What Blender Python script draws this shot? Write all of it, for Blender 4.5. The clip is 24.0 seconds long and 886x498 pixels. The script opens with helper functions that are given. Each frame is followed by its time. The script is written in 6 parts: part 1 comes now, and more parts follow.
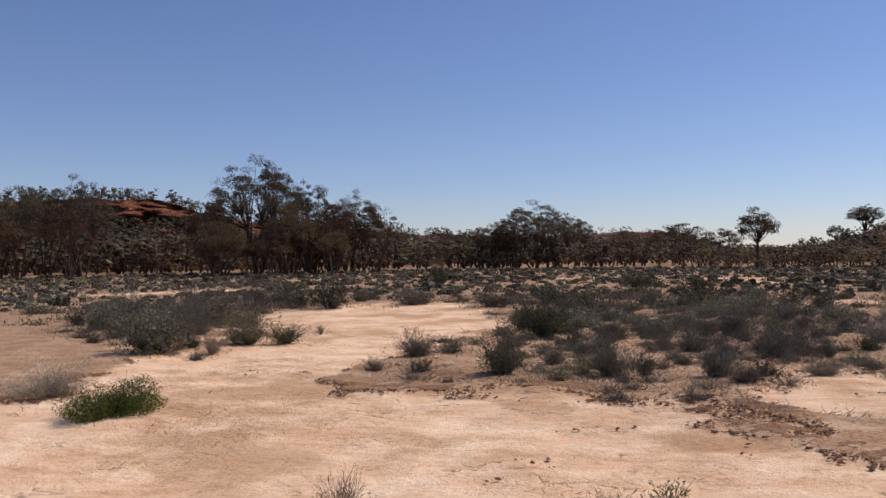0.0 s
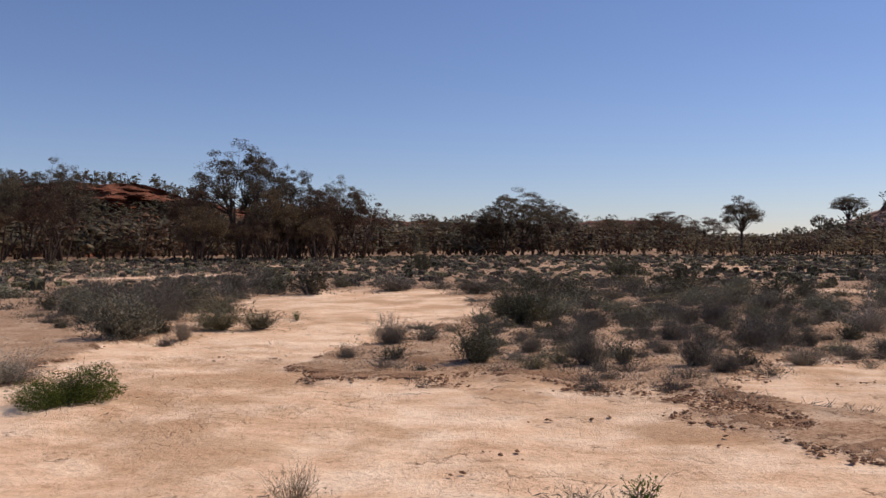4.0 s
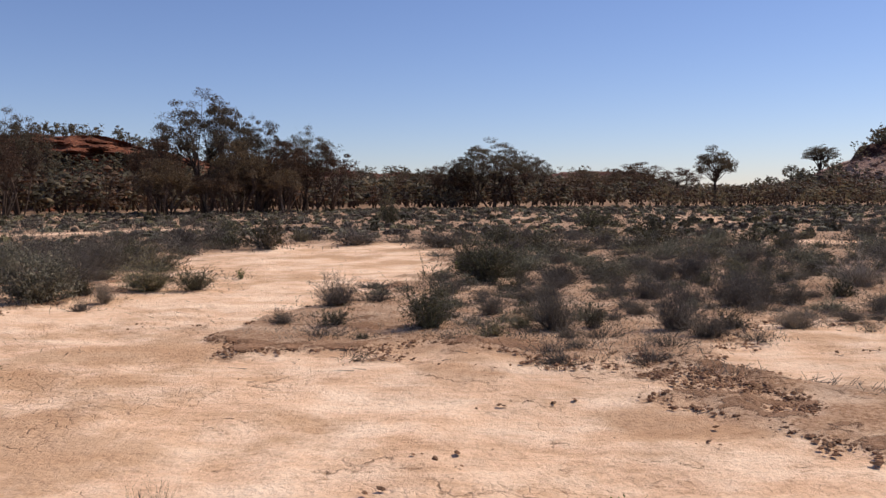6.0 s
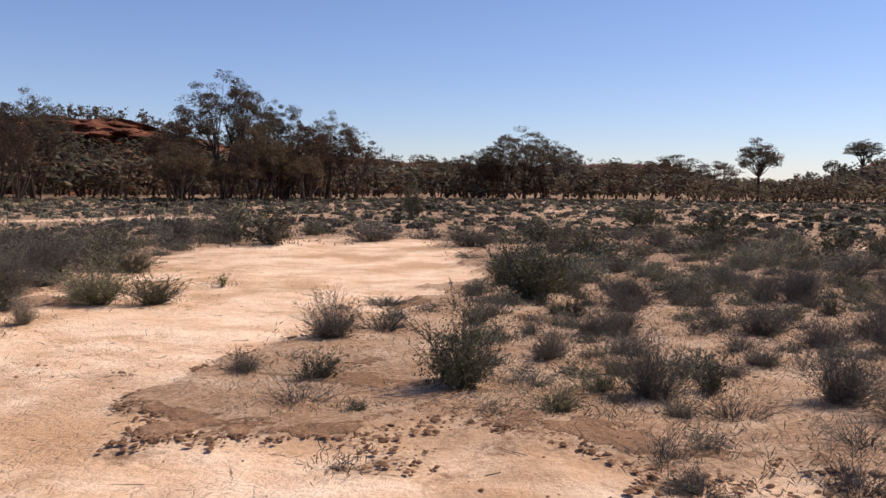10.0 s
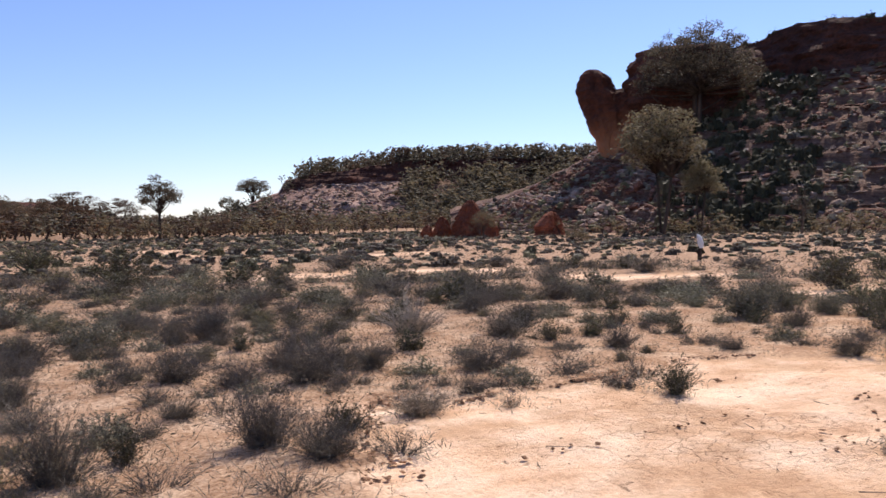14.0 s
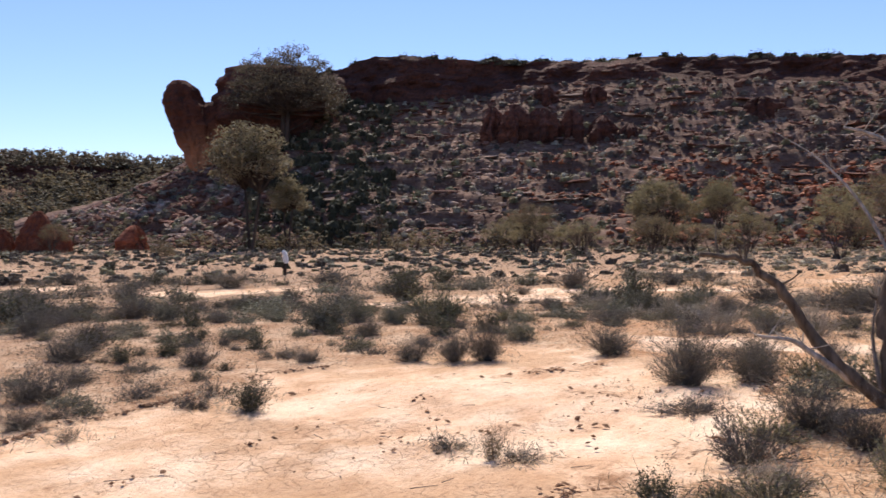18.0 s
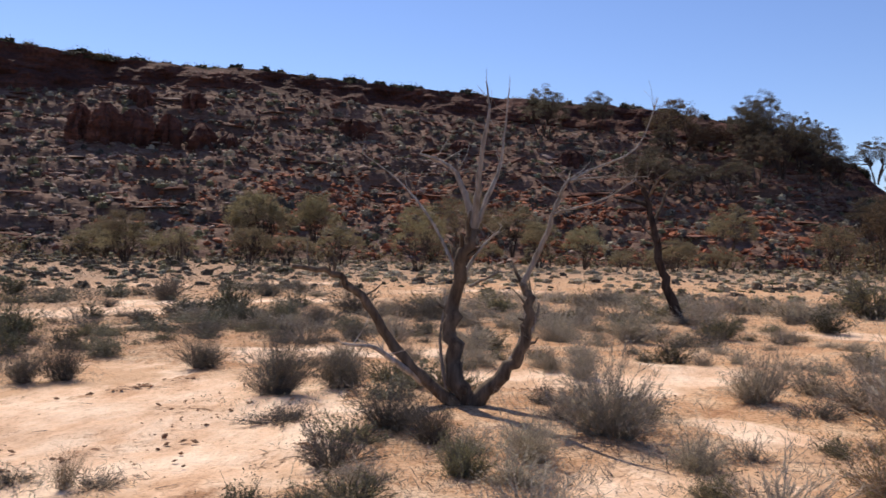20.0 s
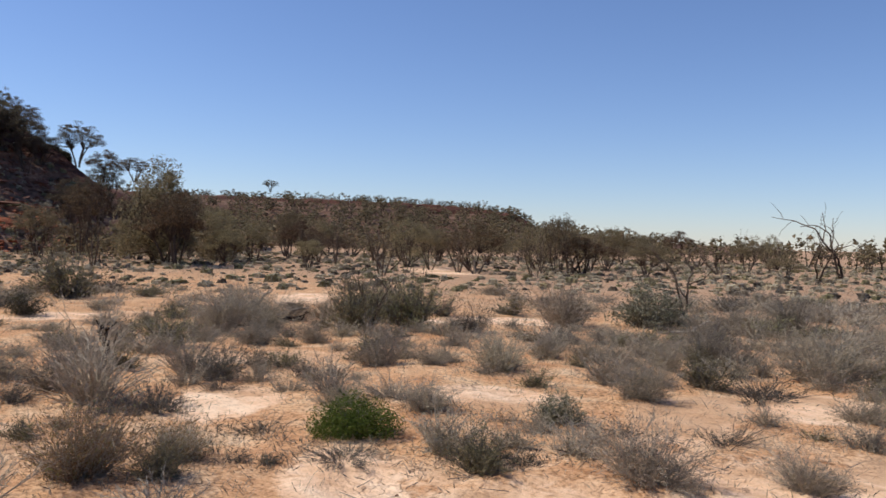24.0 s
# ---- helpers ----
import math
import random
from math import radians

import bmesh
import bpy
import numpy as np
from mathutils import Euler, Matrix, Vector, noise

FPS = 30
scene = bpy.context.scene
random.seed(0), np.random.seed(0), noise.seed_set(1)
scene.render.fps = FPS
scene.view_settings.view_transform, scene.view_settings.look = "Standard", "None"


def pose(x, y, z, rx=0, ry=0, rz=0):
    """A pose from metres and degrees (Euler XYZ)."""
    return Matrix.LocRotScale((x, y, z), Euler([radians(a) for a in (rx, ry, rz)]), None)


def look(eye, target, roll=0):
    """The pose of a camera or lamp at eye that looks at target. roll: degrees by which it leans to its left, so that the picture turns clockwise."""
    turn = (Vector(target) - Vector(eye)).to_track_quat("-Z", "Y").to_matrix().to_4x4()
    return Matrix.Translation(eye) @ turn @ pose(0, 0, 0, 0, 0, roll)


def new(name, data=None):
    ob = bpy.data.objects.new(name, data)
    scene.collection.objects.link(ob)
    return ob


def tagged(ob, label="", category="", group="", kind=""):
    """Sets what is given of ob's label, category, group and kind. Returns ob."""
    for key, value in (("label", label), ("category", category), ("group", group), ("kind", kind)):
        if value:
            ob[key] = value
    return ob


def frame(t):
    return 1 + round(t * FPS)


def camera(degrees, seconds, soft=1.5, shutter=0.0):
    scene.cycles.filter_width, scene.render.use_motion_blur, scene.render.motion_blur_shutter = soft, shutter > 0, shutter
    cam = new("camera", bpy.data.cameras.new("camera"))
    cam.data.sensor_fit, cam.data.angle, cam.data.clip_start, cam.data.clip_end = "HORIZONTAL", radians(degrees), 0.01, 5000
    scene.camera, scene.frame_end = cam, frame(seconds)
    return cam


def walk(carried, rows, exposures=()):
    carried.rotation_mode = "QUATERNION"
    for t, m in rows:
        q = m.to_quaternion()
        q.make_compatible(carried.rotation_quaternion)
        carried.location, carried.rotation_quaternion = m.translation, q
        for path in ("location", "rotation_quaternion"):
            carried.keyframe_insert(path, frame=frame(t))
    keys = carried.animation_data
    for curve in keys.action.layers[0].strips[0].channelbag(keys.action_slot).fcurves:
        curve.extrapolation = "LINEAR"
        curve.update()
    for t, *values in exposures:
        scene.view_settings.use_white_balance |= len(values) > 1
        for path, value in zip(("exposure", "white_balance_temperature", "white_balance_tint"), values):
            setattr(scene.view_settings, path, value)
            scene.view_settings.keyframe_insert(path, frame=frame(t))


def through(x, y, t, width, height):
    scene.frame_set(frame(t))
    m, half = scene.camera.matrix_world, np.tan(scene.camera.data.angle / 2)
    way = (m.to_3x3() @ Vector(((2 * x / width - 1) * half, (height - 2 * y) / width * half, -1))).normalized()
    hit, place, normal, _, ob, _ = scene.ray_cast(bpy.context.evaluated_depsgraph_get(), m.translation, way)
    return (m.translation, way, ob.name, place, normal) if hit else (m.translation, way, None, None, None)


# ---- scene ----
cam = camera(56.5, 24.0, 1.5, 0.18)
EXPOSURES = [(0.0, -0.2, 6700, 16), (1.0, -0.33, 6700, 16), (4.0, -0.22, 6700, 16), (5.0, -0.22, 6700, 16), (6.0, -0.05, 6700, 16), (8.0, -0.02, 6700, 17), (9.0, 0.02, 6700, 15), (12.0, 0.34, 6900, 18), (13.0, 0.34, 6600, 17), (15.0, 0.65, 6500, 16), (16.5, 0.83, 6500, 15), (18.0, 0.5, 6500, 14),
             (21.0, 0.0, 6500, 13), (21.6, -0.25, 6500, 13), (22.0, -0.33, 6500, 13), (22.5, -0.32, 6500, 13), (23.0, -0.15, 6550, 12), (24.0, 0.12, 6450, 10)]
METRES, EYE, TILT, LEAN, TURN = 6.073, 1.5, 0.0, 0.0, 11.1
ROWS = [
    (0.0, 0.0, 0.0, 0.0, 0.01, 0.5, 0.76),
    (0.5, 0.0064, 0.0055, 0.0002, 0.24, 0.91, 0.84),
    (1.0, 0.0107, 0.0088, -0.0004, 0.46, 0.81, 1.07),
    (1.5, 0.0147, 0.0066, -0.0002, 1.44, 0.8, 1.12),
    (3.5, 0.0232, 0.0093, -0.0034, 2.36, 0.1, 1.18),
    (4.0, 0.0237, 0.048, -0.0055, -0.94, -0.41, 0.37),
    (4.5, 0.0269, 0.0878, -0.0066, -2.87, -0.83, 0.25),
    (5.0, 0.053, 0.1451, -0.0056, -3.15, -1.43, -0.03),
    (5.5, 0.0686, 0.1891, -0.0076, -2.67, -2.09, -0.02),
    (6.0, 0.0775, 0.2562, -0.011, -2.75, -3.74, 0.66),
    (6.5, 0.0913, 0.3062, -0.0097, -1.84, -3.64, 0.41),
    (7.0, 0.107, 0.3642, -0.0051, 0.23, -3.53, 0.25),
    (7.5, 0.1014, 0.426, -0.0099, 0.43, -4.29, -0.11),
    (8.0, 0.0934, 0.4853, -0.0082, 0.1, -4.43, -0.05),
    (8.5, 0.0916, 0.5517, -0.0058, 0.45, -3.5, 0.21),
    (9.0, 0.0837, 0.617, -0.0105, 1.59, -3.34, -1.64),
    (9.5, 0.0809, 0.6911, -0.0099, 1.25, -4.6, -1.07),
    (11.5, 0.0936, 0.8576, -0.0062, -15.15, -3.55, 0.02),
    (12.0, 0.1001, 0.8569, -0.006, -20.07, -2.93, -0.3),
    (12.5, 0.1061, 0.8594, -0.0064, -25.02, -2.76, 0.44),
    (13.0, 0.1096, 0.8572, -0.0058, -29.01, -2.83, 1.03),
    (13.5, 0.1143, 0.8559, -0.0053, -34.71, -2.52, 1.19),
    (14.0, 0.1199, 0.8552, -0.0053, -40.73, -2.21, 1.23),
    (14.5, 0.1238, 0.8519, -0.0045, -45.82, -1.49, 1.2),
    (15.0, 0.1281, 0.8496, -0.0049, -50.07, -0.77, 0.87),
    (15.5, 0.1324, 0.8488, -0.0054, -51.51, -0.57, 0.92),
    (16.0, 0.1322, 0.8514, -0.0061, -48.62, -0.89, 1.45),
    (16.5, 0.1313, 0.8553, -0.0065, -45.08, -1.47, 1.66),
    (17.0, 0.131, 0.8564, -0.0061, -47.44, -2.02, 1.24),
    (17.5, 0.1393, 0.8533, -0.0061, -59.33, -2.07, 0.37),
    (18.0, 0.1458, 0.8478, -0.0059, -68.6, -1.5, 0.27),
    (18.5, 0.1459, 0.8449, -0.0054, -75.46, -0.58, 0.1),
    (20.5, 0.147, 0.84, -0.0051, -103.04, -0.52, -1.3),
    (21.0, 0.1495, 0.8257, -0.0064, -109.93, -0.27, -0.59),
    (21.5, 0.1506, 0.8184, -0.0069, -116.15, 0.13, 0.26),
    (22.0, 0.1502, 0.8165, -0.0064, -123.41, 0.48, 0.77),
    (22.5, 0.1483, 0.8178, -0.0067, -130.08, 0.59, 0.22),
    (23.0, 0.1466, 0.8172, -0.0072, -137.27, 0.31, -0.61),
    (23.5, 0.146, 0.8165, -0.0075, -142.59, -0.15, -1.15),
    (24.0, 0.1452, 0.8173, -0.0076, -147.51, -0.51, -1.33),
]
walk(cam, [(t, pose(0, 0, EYE, TILT, LEAN, TURN) @ pose(METRES * x, METRES * y, METRES * z, 90 + pitch, roll, yaw)) for t, x, y, z, yaw, pitch, roll in ROWS], EXPOSURES)


# ---- world, sun ----
SUN_HEADING, SUN_HEIGHT = radians(56), radians(50)
sun_way = Vector((math.sin(SUN_HEADING) * math.cos(SUN_HEIGHT), math.cos(SUN_HEADING) * math.cos(SUN_HEIGHT), math.sin(SUN_HEIGHT)))
world = bpy.data.worlds.new("sky")
scene.world = world
world.use_nodes = True
wn = world.node_tree
sky = wn.nodes.new("ShaderNodeTexSky")
sky.sky_type, sky.sun_disc, sky.sun_elevation, sky.sun_rotation = "NISHITA", False, SUN_HEIGHT, SUN_HEADING
sky.air_density, sky.dust_density, sky.ozone_density, sky.altitude = 1.0, 0.10, 3.5, 300
wn.nodes["Background"].inputs[1].default_value = 0.10
blue = wn.nodes.new("ShaderNodeMix")
blue.data_type, blue.blend_type = "RGBA", "MULTIPLY"
blue.inputs[0].default_value = 1.0
blue.inputs[7].default_value = (0.905, 0.932, 1.12, 1)
wn.links.new(sky.outputs[0], blue.inputs[6])
wn.links.new(blue.outputs[2], wn.nodes["Background"].inputs[0])
sun = new("sun", bpy.data.lights.new("sun", "SUN"))
sun.data.energy, sun.data.angle, sun.data.color = 4.2, radians(0.53), (1.0, 0.93, 0.80)
sun.matrix_world = look(sun_way * 200, (0, 0, 0))


# ---- materials ----
def nodes_of(name):
    m = bpy.data.materials.new(name)
    m.use_nodes = True
    t = m.node_tree
    return m, t, t.nodes["Principled BSDF"]


def node(t, kind, **inputs):
    n = t.nodes.new(kind)
    for key, value in inputs.items():
        slot = n.inputs[key.replace("_", " ")]
        if isinstance(value, bpy.types.NodeSocket):
            t.links.new(value, slot)
        else:
            slot.default_value = value
    return n


def noise_of(t, scale, detail=4.0, rough=0.55, where=None):
    n = node(t, "ShaderNodeTexNoise", Scale=scale, Detail=detail, Roughness=rough)
    t.links.new(where or coords(t), n.inputs["Vector"])
    return n.outputs["Fac"]


def coords(t, kind="Object"):
    for n in t.nodes:
        if n.type == "TEX_COORD":
            return n.outputs[kind]
    return t.nodes.new("ShaderNodeTexCoord").outputs[kind]


def ramp(t, fac, *stops):
    n = t.nodes.new("ShaderNodeValToRGB")
    e = n.color_ramp.elements
    while len(e) < len(stops):
        e.new(0.5)
    for k, (pos, col) in enumerate(stops):
        e[k].position = pos
        e[k].color = (*col, 1) if len(col) == 3 else col
    t.links.new(fac, n.inputs[0])
    return n.outputs[0]


def mixed(t, fac, a, b, how="MIX"):
    n = t.nodes.new("ShaderNodeMix")
    n.data_type, n.blend_type = "RGBA", how
    for k, v in ((0, fac), (6, a), (7, b)):
        if isinstance(v, bpy.types.NodeSocket):
            t.links.new(v, n.inputs[k])
        else:
            n.inputs[k].default_value = v if k == 0 else (*v, 1)
    return n.outputs[2]


def maths(t, how, a, b=0.0, c=None):
    n = t.nodes.new("ShaderNodeMath")
    n.operation = how
    for k, v in enumerate((a, b) if c is None else (a, b, c)):
        if isinstance(v, bpy.types.NodeSocket):
            t.links.new(v, n.inputs[k])
        else:
            n.inputs[k].default_value = v
    return n.outputs[0]


def bump(t, height, strength, distance, under=None):
    n = node(t, "ShaderNodeBump", Strength=strength, Distance=distance, Height=height)
    if under:
        t.links.new(under, n.inputs["Normal"])
    return n.outputs[0]


def leaf_material(name, dark, light, odd, rough=0.6, through=0.25, odd_share=0.12):
    """Leaves: each leaf and each plant a little different, some light passing through."""
    m, t, p = nodes_of(name)
    geo = t.nodes.new("ShaderNodeNewGeometry").outputs["Random Per Island"]
    obj = t.nodes.new("ShaderNodeObjectInfo").outputs["Random"]
    col = mixed(t, geo, dark, light)
    col = mixed(t, ramp(t, geo, (1 - odd_share - 0.02, (0, 0, 0)), (1 - odd_share, (1, 1, 1))), col, odd)
    n = noise_of(t, 2.3, 2.0)
    col = mixed(t, maths(t, "MULTIPLY", n, 0.45), col, tuple(c * 0.55 for c in dark))
    tone = node(t, "ShaderNodeHueSaturation", Color=col)
    t.links.new(maths(t, "MULTIPLY_ADD", obj, 0.5, 0.75), tone.inputs["Value"])
    t.links.new(maths(t, "MULTIPLY_ADD", obj, 0.03, 0.485), tone.inputs["Hue"])
    t.links.new(tone.outputs[0], p.inputs["Base Color"])
    p.inputs["Roughness"].default_value = rough
    p.inputs["Specular IOR Level"].default_value = 0.08
    tr = node(t, "ShaderNodeBsdfTranslucent", Color=tone.outputs[0])
    mx = t.nodes.new("ShaderNodeMixShader")
    mx.inputs[0].default_value = through
    t.links.new(p.outputs[0], mx.inputs[1])
    t.links.new(tr.outputs[0], mx.inputs[2])
    t.links.new(mx.outputs[0], t.nodes["Material Output"].inputs[0])
    return m


def bark_material(name, dark, light, grain=9.0, rough=0.85):
    m, t, p = nodes_of(name)
    st = node(t, "ShaderNodeMapping", Vector=coords(t), Scale=(1.0, 1.0, 0.18))
    a = noise_of(t, grain * 3, 5, 0.6, st.outputs[0])
    b = noise_of(t, grain * 0.35, 3)
    obj = t.nodes.new("ShaderNodeObjectInfo").outputs["Random"]
    col = mixed(t, ramp(t, a, (0.35, (0, 0, 0)), (0.68, (1, 1, 1))), dark, light)
    col = mixed(t, maths(t, "MULTIPLY", b, 0.6), col, tuple(c * 0.5 for c in dark))
    tone = node(t, "ShaderNodeHueSaturation", Color=col)
    t.links.new(maths(t, "MULTIPLY_ADD", obj, 0.4, 0.8), tone.inputs["Value"])
    t.links.new(tone.outputs[0], p.inputs["Base Color"])
    t.links.new(bump(t, a, 0.6, 0.01), p.inputs["Normal"])
    p.inputs["Roughness"].default_value = rough
    p.inputs["Specular IOR Level"].default_value = 0.06
    return m


def rock_material(name, low, mid, high, size=1.0, varnish=(0.05, 0.03, 0.025), amount=0.5, low_orange=None):
    m, t, p = nodes_of(name)
    flat = node(t, "ShaderNodeMapping", Vector=coords(t), Scale=(0.25, 0.25, 1.6))
    strata = noise_of(t, 1.3 * size, 6, 0.65, flat.outputs[0])
    big = noise_of(t, 0.22 * size, 4)
    fine = noise_of(t, 5.0 * size, 6, 0.7)
    isl = t.nodes.new("ShaderNodeNewGeometry").outputs["Random Per Island"]
    col = ramp(t, strata, (0.3, low), (0.5, mid), (0.72, high))
    col = mixed(t, ramp(t, big, (0.42, (0, 0, 0)), (0.62, (1, 1, 1))), col, tuple(c * 0.6 for c in mid))
    col = mixed(t, maths(t, "MULTIPLY", ramp(t, fine, (0.45, (0, 0, 0)), (0.6, (1, 1, 1))), amount), col, varnish)
    if low_orange:                                            # blends into the given colour below a wavering height
        axis = t.nodes.new("ShaderNodeSeparateXYZ")
        t.links.new(coords(t), axis.inputs[0])
        wave = maths(t, "ADD", axis.outputs[2], maths(t, "MULTIPLY", big, 6.0))
        col = mixed(t, ramp(t, maths(t, "MULTIPLY", wave, 0.05), (low_orange[0] * 0.05, (0.75, 0.75, 0.75)), (low_orange[1] * 0.05, (0, 0, 0))), col, low_orange[2])
    tone = node(t, "ShaderNodeHueSaturation", Color=col)
    t.links.new(maths(t, "MULTIPLY_ADD", isl, 0.5, 0.75), tone.inputs["Value"])
    t.links.new(tone.outputs[0], p.inputs["Base Color"])
    n = bump(t, fine, 0.7, 0.12 / size)
    t.links.new(bump(t, strata, 0.8, 0.35 / size, n), p.inputs["Normal"])
    p.inputs["Roughness"].default_value = 0.92
    p.inputs["Specular IOR Level"].default_value = 0.15
    return m


def ground_material():
    """Pale cracked clay, orange sand and brown soil crust; the attribute 'soil' says which lies where."""
    m, t, p = nodes_of("desert_soil")
    at = t.nodes.new("ShaderNodeAttribute")
    at.attribute_name = "soil"
    split = t.nodes.new("ShaderNodeSeparateColor")
    t.links.new(at.outputs["Color"], split.inputs[0])
    bald, crust, sand = split.outputs
    wide = noise_of(t, 0.35, 5, 0.6)
    mid = noise_of(t, 1.7, 6, 0.65)
    fine = noise_of(t, 9.0, 6, 0.7)
    grit = noise_of(t, 60.0, 3, 0.7)
    ragged = maths(t, "ADD", bald, maths(t, "ADD", maths(t, "MULTIPLY_ADD", mid, 1.1, -0.55), maths(t, "MULTIPLY_ADD", fine, 0.7, -0.35)))
    pan = ramp(t, ragged, (0.38, (0, 0, 0)), (0.62, (1, 1, 1)))
    flow = node(t, "ShaderNodeMapping", Vector=coords(t), Scale=(0.75, 1.25, 1.0))
    streak = noise_of(t, 1.5, 7, 0.66, flow.outputs[0])
    cell = node(t, "ShaderNodeTexVoronoi", Scale=7.0)
    cell.feature = "DISTANCE_TO_EDGE"
    bent = node(t, "ShaderNodeVectorMath")
    bent.operation = "ADD"
    warp = node(t, "ShaderNodeTexNoise", Scale=5.0, Detail=3.0)
    t.links.new(coords(t), warp.inputs["Vector"])
    sc = t.nodes.new("ShaderNodeVectorMath")
    sc.operation = "SCALE"
    sc.inputs[3].default_value = 0.25
    t.links.new(warp.outputs["Color"], sc.inputs[0])
    t.links.new(coords(t), bent.inputs[0])
    t.links.new(sc.outputs[0], bent.inputs[1])
    t.links.new(bent.outputs[0], cell.inputs["Vector"])
    clay = ramp(t, streak, (0.30, (0.60, 0.345, 0.195)), (0.45, (0.83, 0.545, 0.350)), (0.62, (0.95, 0.705, 0.500)))
    tan = noise_of(t, 0.42, 6, 0.62)
    clay = mixed(t, ramp(t, tan, (0.50, (0, 0, 0)), (0.58, (0.72, 0.72, 0.72))), clay, (0.54, 0.315, 0.170))
    scarp = maths(t, "ABSOLUTE", maths(t, "SUBTRACT", maths(t, "ADD", tan, maths(t, "MULTIPLY", fine, 0.06)), 0.535))
    broken = ramp(t, mid, (0.55, (0, 0, 0)), (0.62, (1, 1, 1)))
    scarp = maths(t, "MULTIPLY", ramp(t, scarp, (0.0, (1, 1, 1)), (0.008, (0, 0, 0))), broken)
    clay = mixed(t, maths(t, "MULTIPLY", scarp, 0.8), clay, (0.26, 0.135, 0.070))
    scuff = noise_of(t, 13.0, 6, 0.75, flow.outputs[0])
    clay = mixed(t, maths(t, "MULTIPLY", ramp(t, scuff, (0.55, (0, 0, 0)), (0.64, (1, 1, 1))), ramp(t, mid, (0.42, (0.1, 0.1, 0.1)), (0.58, (0.8, 0.8, 0.8)))), clay, (0.40, 0.215, 0.115))
    soil = ramp(t, mid, (0.3, (0.30, 0.170, 0.098)), (0.48, (0.47, 0.295, 0.182)), (0.66, (0.70, 0.50, 0.345)))
    red = ramp(t, mid, (0.3, (0.50, 0.240, 0.112)), (0.50, (0.68, 0.390, 0.205)), (0.68, (0.82, 0.58, 0.37)))
    brown = ramp(t, fine, (0.32, (0.13, 0.062, 0.035)), (0.5, (0.23, 0.115, 0.062)), (0.7, (0.38, 0.21, 0.12)))
    col = mixed(t, sand, soil, red)
    col = mixed(t, pan, col, clay)
    blot = maths(t, "ADD", maths(t, "MULTIPLY", fine, 0.5), maths(t, "MULTIPLY", mid, 0.5))
    edge = maths(t, "ADD", blot, maths(t, "MULTIPLY_ADD", crust, 0.34, -0.74))
    flake = ramp(t, edge, (0.0, (0, 0, 0)), (0.035, (1, 1, 1)))
    col = mixed(t, maths(t, "MULTIPLY", flake, 0.85), col, brown)
    stain = maths(t, "MULTIPLY", at.outputs["Alpha"], ramp(t, maths(t, "ADD", maths(t, "MULTIPLY", mid, 0.6), maths(t, "MULTIPLY", fine, 0.4)), (0.38, (0, 0, 0)), (0.60, (1, 1, 1))))
    col = mixed(t, maths(t, "MULTIPLY", stain, 0.8), col, (0.205, 0.118, 0.070))
    crack = ramp(t, cell.outputs["Distance"], (0.0, (1, 1, 1)), (0.05, (0, 0, 0)))
    cracky = maths(t, "MULTIPLY", crack, ramp(t, wide, (0.5, (0, 0, 0)), (0.62, (1, 1, 1))))
    col = mixed(t, maths(t, "MULTIPLY", cracky, 0.15), col, (0.26, 0.14, 0.08))
    col = mixed(t, maths(t, "MULTIPLY", ramp(t, grit, (0.6, (0, 0, 0)), (0.72, (1, 1, 1))), 0.35), col, (0.22, 0.12, 0.07))
    speck = noise_of(t, 26.0, 4, 0.75)
    loose = maths(t, "SUBTRACT", 1.0, maths(t, "MULTIPLY", pan, 0.72))
    col = mixed(t, maths(t, "MULTIPLY", ramp(t, speck, (0.50, (0, 0, 0)), (0.62, (1, 1, 1))), maths(t, "MULTIPLY", loose, 0.75)), col, (0.19, 0.10, 0.052))
    col = mixed(t, maths(t, "MULTIPLY", ramp(t, speck, (0.33, (1, 1, 1)), (0.44, (0, 0, 0))), maths(t, "MULTIPLY", loose, 0.5)), col, (0.80, 0.60, 0.42))
    t.links.new(col, p.inputs["Base Color"])
    n = bump(t, grit, 0.45, 0.012)
    n = bump(t, speck, 0.5, 0.03, n)
    n = bump(t, fine, 0.6, 0.04, n)
    n = bump(t, maths(t, "SUBTRACT", flake, maths(t, "ADD", cracky, scarp)), 0.6, 0.03, n)
    n = bump(t, streak, 0.35, 0.06, n)
    t.links.new(n, p.inputs["Normal"])
    p.inputs["Roughness"].default_value = 0.95
    p.inputs["Specular IOR Level"].default_value = 0.1
    return m


SOIL = ground_material()
TALUS = rock_material("talus_soil", (0.118, 0.060, 0.042), (0.215, 0.120, 0.082), (0.36, 0.235, 0.168), 0.9, (0.045, 0.030, 0.024), 0.45)
ORANGE_TALUS = rock_material("orange_talus", (0.10, 0.048, 0.032), (0.21, 0.105, 0.068), (0.42, 0.29, 0.22), 0.8, (0.05, 0.03, 0.02), 0.5)
PINK_SCREE = rock_material("pink_scree", (0.30, 0.165, 0.125), (0.50, 0.31, 0.24), (0.64, 0.45, 0.36), 0.8, (0.12, 0.07, 0.055), 0.4)
CLIFF = rock_material("red_cliff_rock", (0.070, 0.029, 0.022), (0.148, 0.060, 0.041), (0.235, 0.100, 0.066), 0.6, (0.03, 0.020, 0.018), 0.6)
ORANGE_ROCK = rock_material("orange_red_rock", (0.24, 0.07, 0.035), (0.42, 0.14, 0.065), (0.58, 0.34, 0.22), 0.8, (0.09, 0.04, 0.03), 0.55)
FACE_ROCK = rock_material("layered_orange_rock", (0.14, 0.045, 0.026), (0.30, 0.100, 0.050), (0.52, 0.30, 0.19), 0.9, (0.045, 0.024, 0.02), 0.75)
